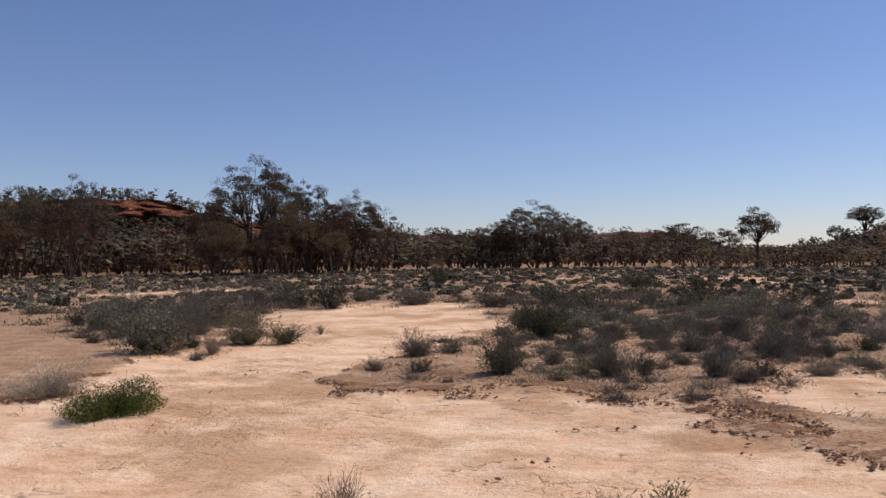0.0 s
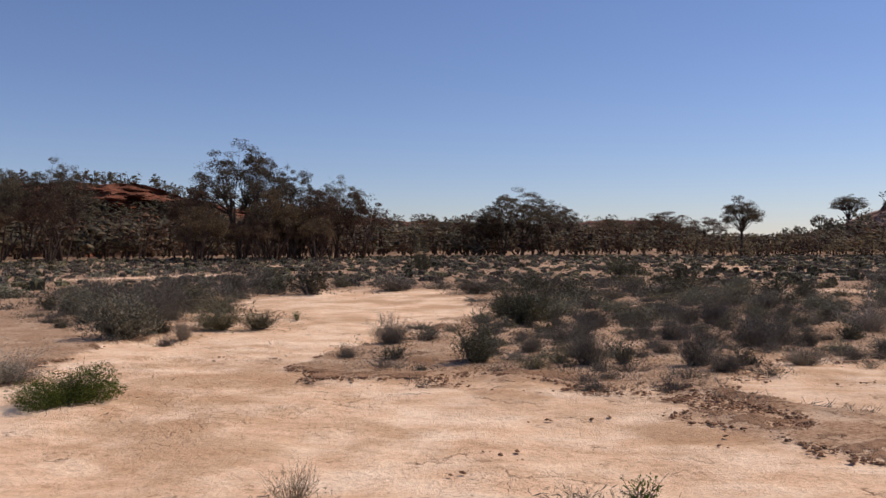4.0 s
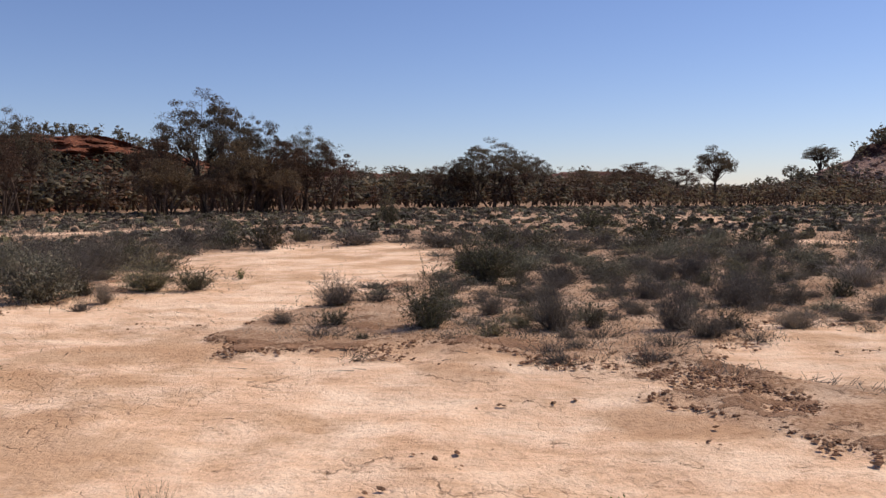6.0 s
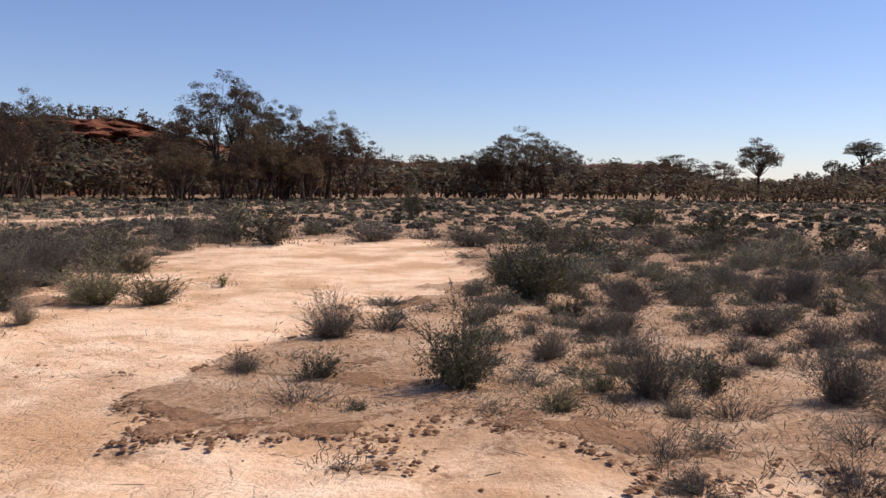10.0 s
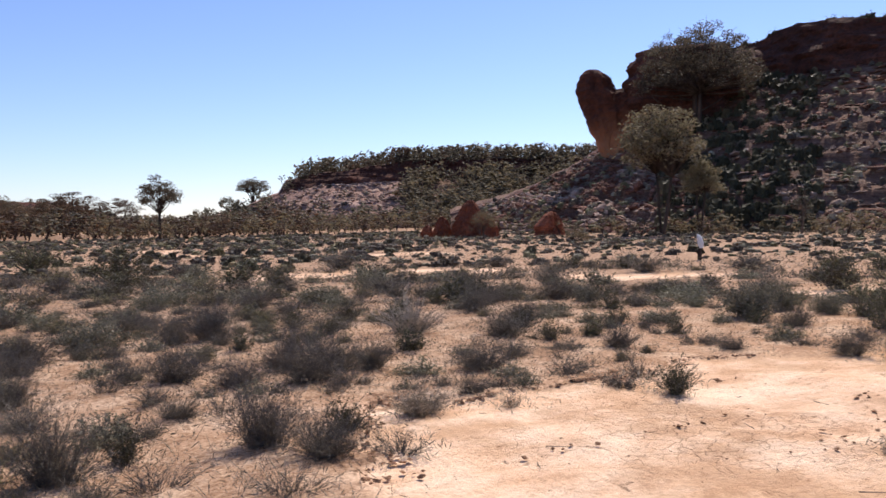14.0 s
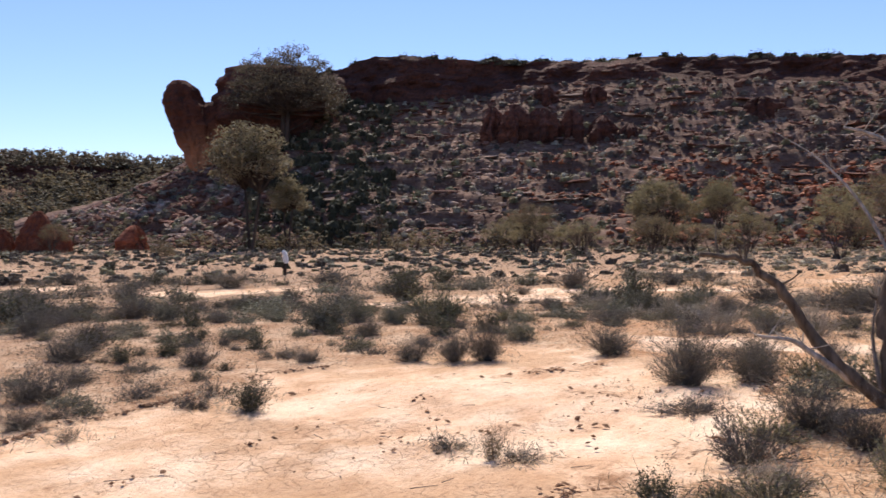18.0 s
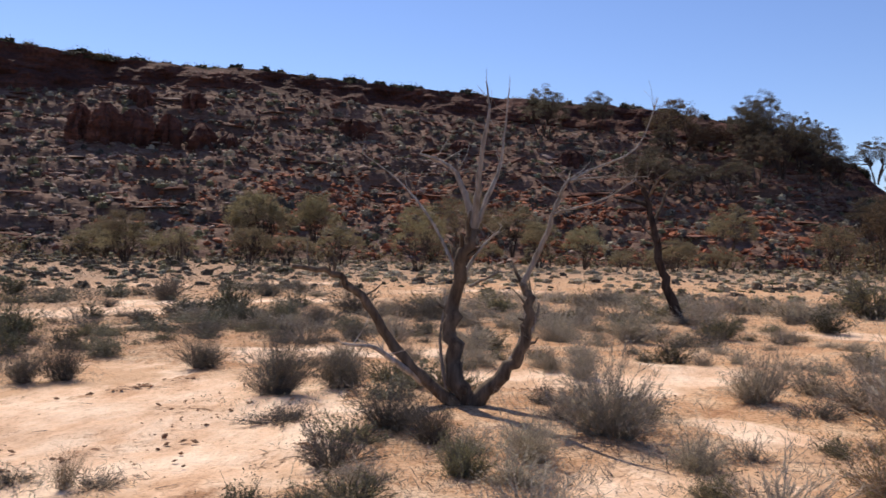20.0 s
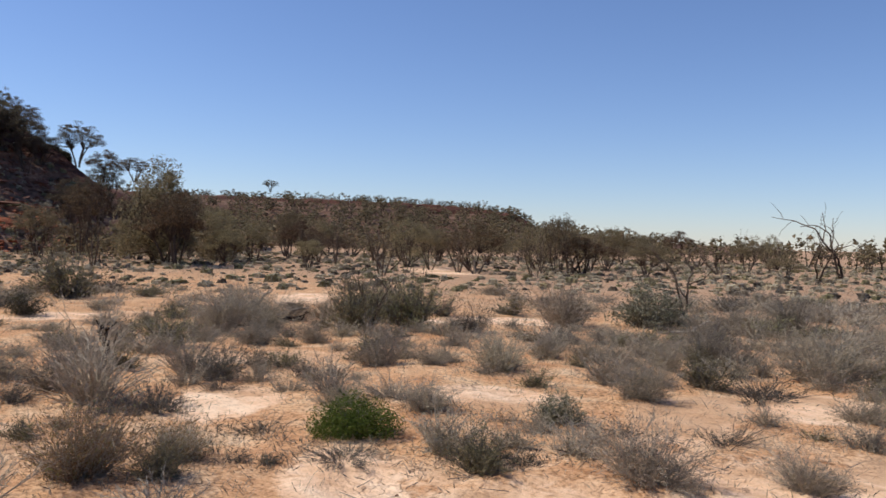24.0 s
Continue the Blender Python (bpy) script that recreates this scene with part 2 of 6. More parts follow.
RED_ROCK = rock_material("weathered_red_rock", (0.15, 0.045, 0.026), (0.29, 0.092, 0.048), (0.38, 0.15, 0.085), 0.9, (0.06, 0.03, 0.024), 0.5)
PILLAR_ROCK = rock_material("pillar_rock", (0.085, 0.032, 0.022), (0.18, 0.066, 0.04), (0.27, 0.11, 0.065), 0.6, (0.035, 0.022, 0.02), 0.5, (11.5, 15.5, (0.50, 0.21, 0.10)))
PALE_ROCK = rock_material("pale_scree_rock", (0.26, 0.16, 0.115), (0.43, 0.295, 0.22), (0.58, 0.43, 0.34), 1.2, (0.16, 0.10, 0.08), 0.3)
DARK_ROCK = rock_material("dark_red_rubble", (0.11, 0.052, 0.039), (0.25, 0.115, 0.078), (0.38, 0.205, 0.14), 1.2, (0.03, 0.02, 0.018), 0.4)
CRUST = rock_material("brown_soil_crust", (0.17, 0.085, 0.047), (0.30, 0.16, 0.090), (0.43, 0.26, 0.155), 6.0, (0.07, 0.04, 0.03), 0.3)

LEAF = {
    "salt": leaf_material("grey_green_leaves", (0.125, 0.116, 0.078), (0.320, 0.300, 0.215), (0.40, 0.36, 0.25)),
    "twig": leaf_material("grey_brown_leaves", (0.108, 0.090, 0.070), (0.240, 0.205, 0.162), (0.30, 0.250, 0.185), through=0.35),
    "dry": leaf_material("dry_grey_leaves", (0.29, 0.245, 0.178), (0.60, 0.515, 0.385), (0.60, 0.49, 0.34), through=0.4),
    "dark": leaf_material("dark_green_leaves", (0.060, 0.058, 0.034), (0.150, 0.142, 0.084), (0.21, 0.18, 0.10)),
    "green": leaf_material("fresh_green_leaves", (0.065, 0.090, 0.018), (0.175, 0.225, 0.048), (0.22, 0.25, 0.06), through=0.4),
    "olive": leaf_material("olive_leaves", (0.150, 0.132, 0.070), (0.34, 0.300, 0.170), (0.40, 0.32, 0.18)),
    "rust": leaf_material("rusty_leaves", (0.23, 0.150, 0.080), (0.46, 0.33, 0.17), (0.32, 0.32, 0.13), through=0.4),
    "gum": leaf_material("gum_leaves", (0.075, 0.062, 0.042), (0.190, 0.158, 0.110), (0.25, 0.18, 0.115), rough=0.5, through=0.4),
    "slender": leaf_material("olive_brown_gum_leaves", (0.150, 0.125, 0.075), (0.31, 0.26, 0.160), (0.36, 0.27, 0.17), through=0.4),
    "brown": leaf_material("scorched_gum_leaves", (0.080, 0.052, 0.034), (0.175, 0.122, 0.080), (0.24, 0.145, 0.085), through=0.3),
    "mulga": leaf_material("mulga_leaves", (0.155, 0.128, 0.074), (0.330, 0.275, 0.165), (0.37, 0.27, 0.155), through=0.45),
}
BARK_DARK = bark_material("dark_bark", (0.045, 0.032, 0.025), (0.15, 0.11, 0.085), 4.0)
BARK_GREY = bark_material("weathered_grey_wood", (0.075, 0.053, 0.038), (0.27, 0.205, 0.150), 6.0)
BARK_SILVER = bark_material("bleached_bare_wood", (0.21, 0.175, 0.14), (0.52, 0.45, 0.385), 8.0)
BARK_BURNT = bark_material("burnt_bark", (0.022, 0.017, 0.015), (0.11, 0.075, 0.055), 5.0)
TWIG = bark_material("grey_twigs", (0.115, 0.098, 0.082), (0.290, 0.255, 0.215), 20.0)
TWIG_PALE = bark_material("pale_dry_twigs", (0.27, 0.226, 0.170), (0.58, 0.495, 0.39), 20.0)
STRAW = bark_material("straw", (0.28, 0.20, 0.12), (0.46, 0.36, 0.24), 20.0)


# ---- geometry tools ----
def make_mesh(name, v, f, material, smooth=False):
    """A mesh from vertices and rows of four corners; a triangle repeats its last corner."""
    size = np.where(f[:, 2] == f[:, 3], 3, 4)
    flat = f[np.arange(4)[None, :] < size[:, None]]
    m = bpy.data.meshes.new(name)
    m.vertices.add(len(v))
    m.vertices.foreach_set("co", v.ravel())
    m.loops.add(len(flat))
    m.loops.foreach_set("vertex_index", flat)
    m.polygons.add(len(f))
    m.polygons.foreach_set("loop_start", np.concatenate(((0,), np.cumsum(size)[:-1])))
    m.polygons.foreach_set("use_smooth", np.full(len(f), smooth))
    m.update(calc_edges=True)
    m.materials.append(material)
    return m


RINGS, TRI = {}, np.arange(3) * (2 * math.pi / 3)


class Geo:
    """Collects vertices and faces for one mesh."""

    def __init__(self):
        self.v, self.f, self.n = [], [], 0

    def add(self, verts, faces):
        f = np.asarray(faces, dtype=np.int64)
        if f.shape[1] == 3:
            f = np.concatenate((f, f[:, 2:]), axis=1)
        self.v.append(np.asarray(verts, dtype=float).reshape(-1, 3))
        self.f.append(f + self.n)
        self.n += len(self.v[-1])

    def tube(self, pts, radii, sides=5, cap=True):
        pts = np.asarray(pts, float)
        k = len(pts)
        way = np.empty_like(pts)
        way[1:-1] = pts[2:] - pts[:-2]
        way[0], way[-1] = pts[1] - pts[0], pts[-1] - pts[-2]
        way /= np.sqrt((way * way).sum(axis=1))[:, None] + 1e-9
        if np.abs(way[:, 2]).mean() < 0.8:
            a = np.stack((way[:, 1], -way[:, 0], np.zeros(k)), axis=-1)
        else:
            a = np.stack((np.zeros(k), way[:, 2], -way[:, 1]), axis=-1)
        a /= np.sqrt((a * a).sum(axis=1))[:, None] + 1e-9
        b = np.stack((way[:, 1] * a[:, 2] - way[:, 2] * a[:, 1], way[:, 2] * a[:, 0] - way[:, 0] * a[:, 2], way[:, 0] * a[:, 1] - way[:, 1] * a[:, 0]), axis=-1)
        if (k, sides, cap) not in RINGS:
            ang = np.arange(sides) * (2 * math.pi / sides)
            f = [(i * sides + j, i * sides + (j + 1) % sides, (i + 1) * sides + (j + 1) % sides, (i + 1) * sides + j) for i in range(k - 1) for j in range(sides)]
            if cap and sides > 3:
                e = (k - 1) * sides
                f += [(e, e + j, e + j + 1, e + j + 1) for j in range(1, sides - 1)]
            RINGS[k, sides, cap] = (np.cos(ang), np.sin(ang), np.array(f))
        ca, sa, f = RINGS[k, sides, cap]
        ring = a[:, None, :] * ca[None, :, None] + b[:, None, :] * sa[None, :, None]
        self.add(pts[:, None, :] + ring * np.asarray(radii, float)[:, None, None], f)

    def twigs(self, a, b, ra, rb):
        """Many straight three-sided twigs at once, from the points a to b."""
        a, b = np.asarray(a, float).reshape(-1, 3), np.asarray(b, float).reshape(-1, 3)
        n = len(a)
        if not n:
            return
        way = b - a
        u = np.cross(way, (0.31, 0.87, 0.38))
        u /= np.linalg.norm(u, axis=1)[:, None] + 1e-9
        w = np.cross(way, u)
        w /= np.linalg.norm(w, axis=1)[:, None] + 1e-9
        rings = [p[:, None, :] + (u[:, None, :] * np.cos(TRI)[None, :, None] + w[:, None, :] * np.sin(TRI)[None, :, None]) * q for p, q in ((a, ra), (b, rb))]
        f = np.array(((0, 1, 4, 3), (1, 2, 5, 4), (2, 0, 3, 5)))
        self.add(np.concatenate(rings, axis=1), (np.arange(n)[:, None, None] * 6 + f).reshape(-1, 4))

    def leaves(self, at, length, width, rng, up=0.0, along=None):
        """Diamond leaves at the places given, turned at random or along the ways given."""
        at = np.asarray(at, float).reshape(-1, 3)
        n = len(at)
        if not n:
            return
        u = rng.normal(size=(n, 3))
        u[:, 2] += up
        if along is not None:
            u = np.asarray(along) + 0.45 * u
        u /= np.linalg.norm(u, axis=1)[:, None] + 1e-9
        w = np.cross(u, rng.normal(size=(n, 3)))
        w /= np.linalg.norm(w, axis=1)[:, None] + 1e-9
        s = rng.uniform(0.6, 1.3, n)[:, None]
        v = np.stack((at - u * s * length * 0.5, at + w * s * width * 0.5, at + u * s * length * 0.5, at - w * s * width * 0.5), axis=1)
        self.add(v, np.arange(4 * n).reshape(n, 4))

    def mesh(self, name, material, smooth=False):
        return make_mesh(name, np.concatenate(self.v), np.concatenate(self.f), material, smooth)


def part(name, geo, material, parent=None, label="", smooth=False):
    ob = new(name, geo if isinstance(geo, bpy.types.Mesh) else geo.mesh(name, material, smooth))
    if parent:
        ob.parent = parent
    return tagged(ob, label)


def value_noise(x, y, seed=0):
    x, y = np.asarray(x, float), np.asarray(y, float)
    xi, yi = np.floor(x).astype(np.int64), np.floor(y).astype(np.int64)
    fx, fy = x - xi, y - yi
    fx, fy = fx * fx * (3 - 2 * fx), fy * fy * (3 - 2 * fy)

    def h(a, b):
        k = (a * 374761393 + b * 668265263 + seed * 974634777) & 0x7FFFFFFF
        k = ((k ^ (k >> 13)) * 1274126177) & 0x7FFFFFFF
        return ((k ^ (k >> 16)) & 0xFFFF) / 65535.0

    return (h(xi, yi) * (1 - fx) + h(xi + 1, yi) * fx) * (1 - fy) + (h(xi, yi + 1) * (1 - fx) + h(xi + 1, yi + 1) * fx) * fy


def fbm(x, y, octaves=4, seed=0, gain=0.5):
    total, amp, norm = 0.0, 1.0, 0.0
    for k in range(octaves):
        total = total + amp * value_noise(x * 2 ** k + 17.3 * k, y * 2 ** k - 9.1 * k, seed + k)
        norm += amp
        amp *= gain
    return total / norm


def step(lo, hi, x):
    s = np.clip((x - lo) / (hi - lo), 0, 1)
    return s * s * (3 - 2 * s)


# the camera ends its way here and turns; hills are laid out by heading and distance round it
HUB = np.array((-0.05, 5.13, 1.46))


def from_hub(heading, distance, height=None, elevation=None):
    a = np.radians(heading)
    z = height if elevation is None else HUB[2] + np.asarray(distance) * np.tan(np.radians(elevation))
    return np.stack(np.broadcast_arrays(HUB[0] + distance * np.sin(a), HUB[1] + distance * np.cos(a), z), axis=-1)


# ---- ground ----
# bare pans of hard clay: centre, half-axes, turn in degrees
PANS = [(-2.6, 3.4, 5.8, 5.8, 0), (-5.4, 19.5, 3.1, 8.0, 8), (-5.2, 11.5, 1.8, 3.8, 0), (4.9, 8.7, 3.4, 2.2, -22), (7.3, 9.9, 2.2, 0.9, -25), (15.2, 13.0, 3.2, 1.5, -30),
        (-19.6, 34.2, 5.2, 1.7, 41), (-20.0, 51.8, 4.5, 0.9, 0), (-18.7, 79.0, 4.0, 1.6, 0), (-1.0, 53.0, 2.6, 1.2, 30), (7.2, 49.5, 2.6, 1.8, -40), (7.3, 43.5, 1.0, 2.6, 10), (6.7, 25.5, 2.6, 1.0, 5),
        (10.8, 24.3, 1.6, 1.1, -50), (13.2, 19.8, 2.0, 1.1, -50), (22.1, 16.6, 2.5, 0.9, -50), (15.1, 34.9, 2.0, 1.2, -20), (9.0, 4.2, 1.9, 0.8, -75)]
# swept sand between the shrubs
SWEPT = [(26.5, 12.4, 3.5, 1.0, -60), (23.0, 8.5, 2.5, 1.0, -75), (6.1, 1.2, 0.9, 0.5, -40), (8.2, -0.4, 0.6, 1.4, -25), (4.5, -0.6, 0.6, 0.45, 0), (9.4, -6.6, 0.6, 2.2, -32), (3.0, -1.2, 0.5, 1.1, 10),
         (2.5, -2.5, 0.5, 0.8, 10), (3.7, 1.9, 0.6, 0.4, -40), (28.0, -24.4, 6.0, 2.0, -45), (5.5, 6.9, 0.8, 0.6, 0), (10.2, 7.6, 1.7, 0.7, -70), (19.1, 10.1, 3.0, 1.0, -70), (24.4, 5.0, 3.0, 1.2, 80), (9.6, 3.2, 1.3, 0.7, 60),
         (6.4, 3.2, 0.8, 0.4, 20), (5.0, 4.1, 0.7, 0.5, -70), (16.3, -7.2, 2.2, 1.0, -40), (14.2, -1.2, 2.0, 0.8, 80)]
SANDS = [(20.0, 0.0, 16.0, 14.0, 0), (8.0, -3.0, 9.0, 8.0, 0)]
CRUSTS = [(-0.4, 8.0, 0.8, 0.7, -35), (1.1, 7.0, 0.95, 0.8, 20), (-0.3, 6.4, 0.3, 1.0, -15), (-3.3, 9.7, 1.2, 0.4, -25), (-1.9, 9.3, 1.0, 0.4, -20), (0.9, 8.6, 1.4, 0.7, -20), (-2.0, 10.6, 1.5, 0.8, -15), (5.4, 8.6, 2.4, 1.2, -22), (2.0, 8.2, 1.6, 1.0, 0)]


def blobs(x, y, rows, soft=0.35):
    """1 inside the ovals of rows, 0 outside, with ragged edges."""
    out = np.zeros_like(x)
    rag = (fbm(x * 0.8, y * 0.8, 4, 5) - 0.5) * 0.9
    for cx, cy, a, b, turn in rows:
        c, s = math.cos(radians(turn)), math.sin(radians(turn))
        dx, dy = x - cx, y - cy
        r = np.hypot((dx * c + dy * s) / a, (-dx * s + dy * c) / b)
        out = np.maximum(out, 1 - step(1 - soft, 1 + soft, r + rag * min(1.0, 2.0 / min(a, b))))
    return out


def ground_height(x, y):
    x, y = np.asarray(x, float), np.asarray(y, float)
    near = np.exp(-(np.hypot(x - 1, y - 5) / 40) ** 2)
    z = (fbm(x * 0.25, y * 0.25, 4, 11) - 0.5) * 0.22 * near + (fbm(x * 1.6, y * 1.6, 4, 21) - 0.5) * 0.07 * near
    far = step(90, 700, np.hypot(x, y))
    return z - 1.0 * far


def grid_axis(lo, hi, pitch, limit):
    inner = np.arange(lo, hi, pitch)
    out, d, p = [], pitch, hi
    while p < limit:
        d *= 1.075
        p += d
        out.append(p)
    out2, d, p = [], pitch, lo
    while p > -limit:
        d *= 1.075
        p -= d
        out2.append(p)
    return np.array(out2[::-1] + list(inner) + out)


gx, gy = grid_axis(-7, 11, 0.08, 2600), grid_axis(-3, 14, 0.08, 2600)
GX, GY = np.meshgrid(gx, gy)
def worn(x, y):
    """Where the upper soil has worn off the clay, and how near its broken rim is."""
    raw = blobs(x, y, PANS) + (fbm(x * 1.1 + 3, y * 1.1, 5, 67, 0.6) - 0.5) * 0.85
    bite = step(0.34, 0.52, fbm(x * 0.9, y * 0.9, 3, 68))
    return step(0.44, 0.54, raw), np.exp(-((raw - 0.44) / 0.10) ** 2) * bite, np.clip(raw, 0, 1)


crust, sand = blobs(GX, GY, CRUSTS, 0.5), blobs(GX, GY, SANDS, 0.5)
pan, rim, bald = worn(GX, GY)
bald = np.maximum(bald, 0.75 * blobs(GX, GY, SWEPT, 0.4))
rim = rim * (1 - sand)


def crust_bands(x, y):
    """Brown crust lies in broken bands, where the upper skin of the clay has worn back."""
    a = fbm(x * 0.55 + 0.4 * fbm(x * 2, y * 2, 3, 63), y * 0.9, 4, 61)
    return step(0.45, 0.95, 1 - np.abs(a - 0.52) * 9)


lift = 0.03 * (1 - pan) + 0.035 * rim * fbm(GX * 5, GY * 5, 3, 33) + 0.02 * crust * step(0.50, 0.58, fbm(GX * 2.2, GY * 2.2, 4, 31) * 0.7 + crust_bands(GX, GY) * 0.25)
GZ = ground_height(GX, GY) + lift * np.exp(-(np.hypot(GX - 1, GY - 7) / 25) ** 2)
me = bpy.data.meshes.new("ground")
ny, nx = GX.shape
idx = np.arange(nx * ny).reshape(ny, nx)
quads = np.stack((idx[:-1, :-1], idx[:-1, 1:], idx[1:, 1:], idx[1:, :-1]), axis=-1).reshape(-1, 4)
me.vertices.add(nx * ny)
me.vertices.foreach_set("co", np.stack((GX, GY, GZ), axis=-1).ravel())
me.loops.add(quads.size)
me.loops.foreach_set("vertex_index", quads.ravel())
me.polygons.add(len(quads))
me.polygons.foreach_set("loop_start", np.arange(0, quads.size, 4))
me.polygons.foreach_set("use_smooth", np.ones(len(quads), dtype=bool))
me.update(calc_edges=True)
tone = me.color_attributes.new("soil", "FLOAT_COLOR", "POINT")
tone.data.foreach_set("color", np.stack((bald, np.clip(np.maximum(crust * crust_bands(GX, GY) * (1 - 0.5 * pan), rim), 0, 1), sand, np.clip(0.60 * crust * (1 - 0.5 * pan) + (0.22 + 0.42 * step(7, 20, np.hypot(GX, GY - 5)) * (1 - 0.8 * sand)) * (1 - bald), 0, 1)), axis=-1).ravel())
me.materials.append(SOIL)
tagged(new("ground", me), "pale pinkish clay flat with brown crust and orange sand", "ground", kind="structure")


# ---- hills ----
def sheet(name, P, material, smooth=True):
    """A mesh over a grid of points P[i, j]."""
    a, b = P.shape[:2]
    k = np.arange(a * b).reshape(a, b)
    q = np.stack((k[:-1, :-1], k[1:, :-1], k[1:, 1:], k[:-1, 1:]), axis=-1).reshape(-1, 4)
    m = bpy.data.meshes.new(name)
    m.from_pydata(P.reshape(-1, 3), [], q.tolist())
    m.materials.append(material)
    m.polygons.foreach_set("use_smooth", np.full(len(m.polygons), smooth))
    m.update()
    return m


class Hill:
    """An escarpment: a slope of rubble from its foot up to a cliff, and a flat top that falls away behind.
    Rows: heading, distance of the foot, of the cliff, elevation of the cliff's base and of its brow."""

    def __init__(self, rows, seed, rough=0.5, back=60.0, ledge=1.0):
        self.rows, self.seed, self.rough, self.back, self.ledge = np.array(rows, float), seed, rough, back, ledge

    def rails(self, h):
        return [np.interp(h, self.rows[:, 0], self.rows[:, k]) for k in range(1, 5)]

    def slope(self, h, u):
        """Points on the slope; u: 0 at the foot, 1 at the cliff's base."""
        foot, cliff, base, top = self.rails(h)
        d = foot + (cliff - foot) * u
        zb = HUB[2] + cliff * np.tan(np.radians(base))
        z = zb * (0.72 * u + 0.28 * u * u) - 0.6 * (1 - u) ** 6
        p = from_hub(h, d, z)
        s = np.radians(h) * 80
        bumps = (fbm(s * 0.22, d * 0.22, 5, self.seed) - 0.5) * 3.2 * self.rough + (fbm(s * 1.1, d * 1.1, 3, self.seed + 7) - 0.5) * 1.0 * self.rough
        shelf = (fbm(s * 0.08, z * 1.3, 3, self.seed + 3) - 0.5) * 2.6 * self.rough
        p[..., 2] += bumps * np.sin(np.pi * np.clip(u, 0, 1)) ** 0.5 + shelf * u * (1 - u) * 4
        beds = p[..., 2] * 0.62 + 1.1 * fbm(s * 0.10, d * 0.06, 3, self.seed + 11)          # hard beds stand out as broken ledges
        part_of = beds - np.floor(beds)
        firm = step(0.46, 0.60, fbm(s * 0.35, np.floor(beds) * 3.1, 3, self.seed + 13))
        p[..., 2] += (step(0.55, 0.85, part_of) - part_of) * 1.15 * firm * np.sin(np.pi * np.clip(u, 0, 1)) ** 0.5 * self.rough / 0.55
        return p

    def build(self, n=420, lo=None, hi=None):
        h = np.linspace(self.rows[0, 0] if lo is None else lo, self.rows[-1, 0] if hi is None else hi, n)
        u = np.linspace(0, 1, 96 if n > 400 else 60)
        H, U = np.meshgrid(h, u, indexing="ij")
        talus = self.slope(H, U)
        foot, cliff, base, top = self.rails(h)
        zb, zt = talus[:, -1, 2], HUB[2] + (cliff + 3) * np.tan(np.radians(top))
        w = np.linspace(0, 1, 26)
        Hc, W = np.meshgrid(h, w, indexing="ij")
        s = np.radians(Hc) * 80
        zt = zt + (fbm(s[:, 0] * 0.5, s[:, 0] * 0 + self.seed, 4, self.seed + 40) - 0.5) * 1.1 * self.rough
        Z = zb[:, None] + (zt - zb)[:, None] * W
        tall = np.clip((zt - zb) / 3.0, 0, 1)[:, None]
        D = cliff[:, None] + 3 * W
        D = D - ((fbm(s * 0.4, Z * 0.35, 5, self.seed + 50) - 0.5) * 5.0 + (fbm(s * 0.5, Z * 1.3, 4, self.seed + 60) - 0.5) * 2.0 * self.ledge) * np.sin(np.pi * np.clip(W * 0.9 + 0.05, 0, 1)) * tall
        face = from_hub(Hc, D, Z)
        face[:, 0] = talus[:, -1]
        v = np.linspace(0, 1, 24) ** 1.5
        Ht, V = np.meshgrid(h, v, indexing="ij")
        Zt = zt[:, None] + 0.5 * np.sin(V * 3.1) - (zt[:, None] + 3) * step(0.35, 1.0, V)
        top_p = from_hub(Ht, D[:, -1:] + V * self.back, Zt)
        top_p[..., 2] += (fbm(top_p[..., 0] * 0.4, top_p[..., 1] * 0.4, 4, self.seed + 70) - 0.5) * 1.2 * step(0.0, 0.05, V)
        top_p[:, 0] = face[:, -1]
        return talus, face, top_p


def build_hill(hill, slope_label, cliff_label, slope_mat, cliff_mat, n=420, lo=None, hi=None):
    talus, face, top_p = hill.build(n, lo, hi)
    a = tagged(new("hill_slope", sheet("hill_slope", talus, slope_mat)), slope_label, "hillside", kind="structure")
    b = tagged(new("cliff", sheet("cliff", face, cliff_mat, False)), cliff_label, "cliff", kind="structure")
    c = tagged(new("hilltop", sheet("hilltop", top_p, slope_mat)), "stony reddish top of the hill with low scrub", "hilltop", kind="structure")
    return a, b, c


# the long red hill: heading, foot, cliff, elevation of the cliff's base and of its brow
main_hill = Hill([(30, 88, 96, 0.2, 0.3), (34, 74, 92, 1.2, 1.3), (37, 66, 90, 2.5, 2.6), (40, 62, 90, 4.1, 4.2), (42, 60, 90, 4.9, 5.2), (45, 58, 90, 6.0, 9.6),
                  (48, 58, 90, 7.2, 10.3), (50.5, 58, 90, 8.4, 10.8), (52.8, 58, 90, 8.5, 11.6), (60, 57, 90, 8.9, 11.4), (63, 57, 90, 9.6, 11.2), (67, 57, 90, 9.8, 11.1), (73, 57, 90, 9.9, 11.2),
                  (80, 57, 90, 9.2, 10.7), (88, 57, 90, 8.5, 10.05), (98, 58, 88, 7.6, 9.3), (103, 60, 88, 6.9, 8.4), (107.7, 62, 88, 5.9, 7.4), (111.3, 64, 88, 4.1, 5.1),
                  (113.5, 68, 88, 2.6, 3.2), (118, 74, 90, 1.2, 1.3), (124, 80, 92, 0.0, 0.0)], 100, 0.55)
build_hill(main_hill, "steep slope of dark red rubble and pale scree", "low dark red sandstone cliff along the brow", TALUS, CLIFF, 620)
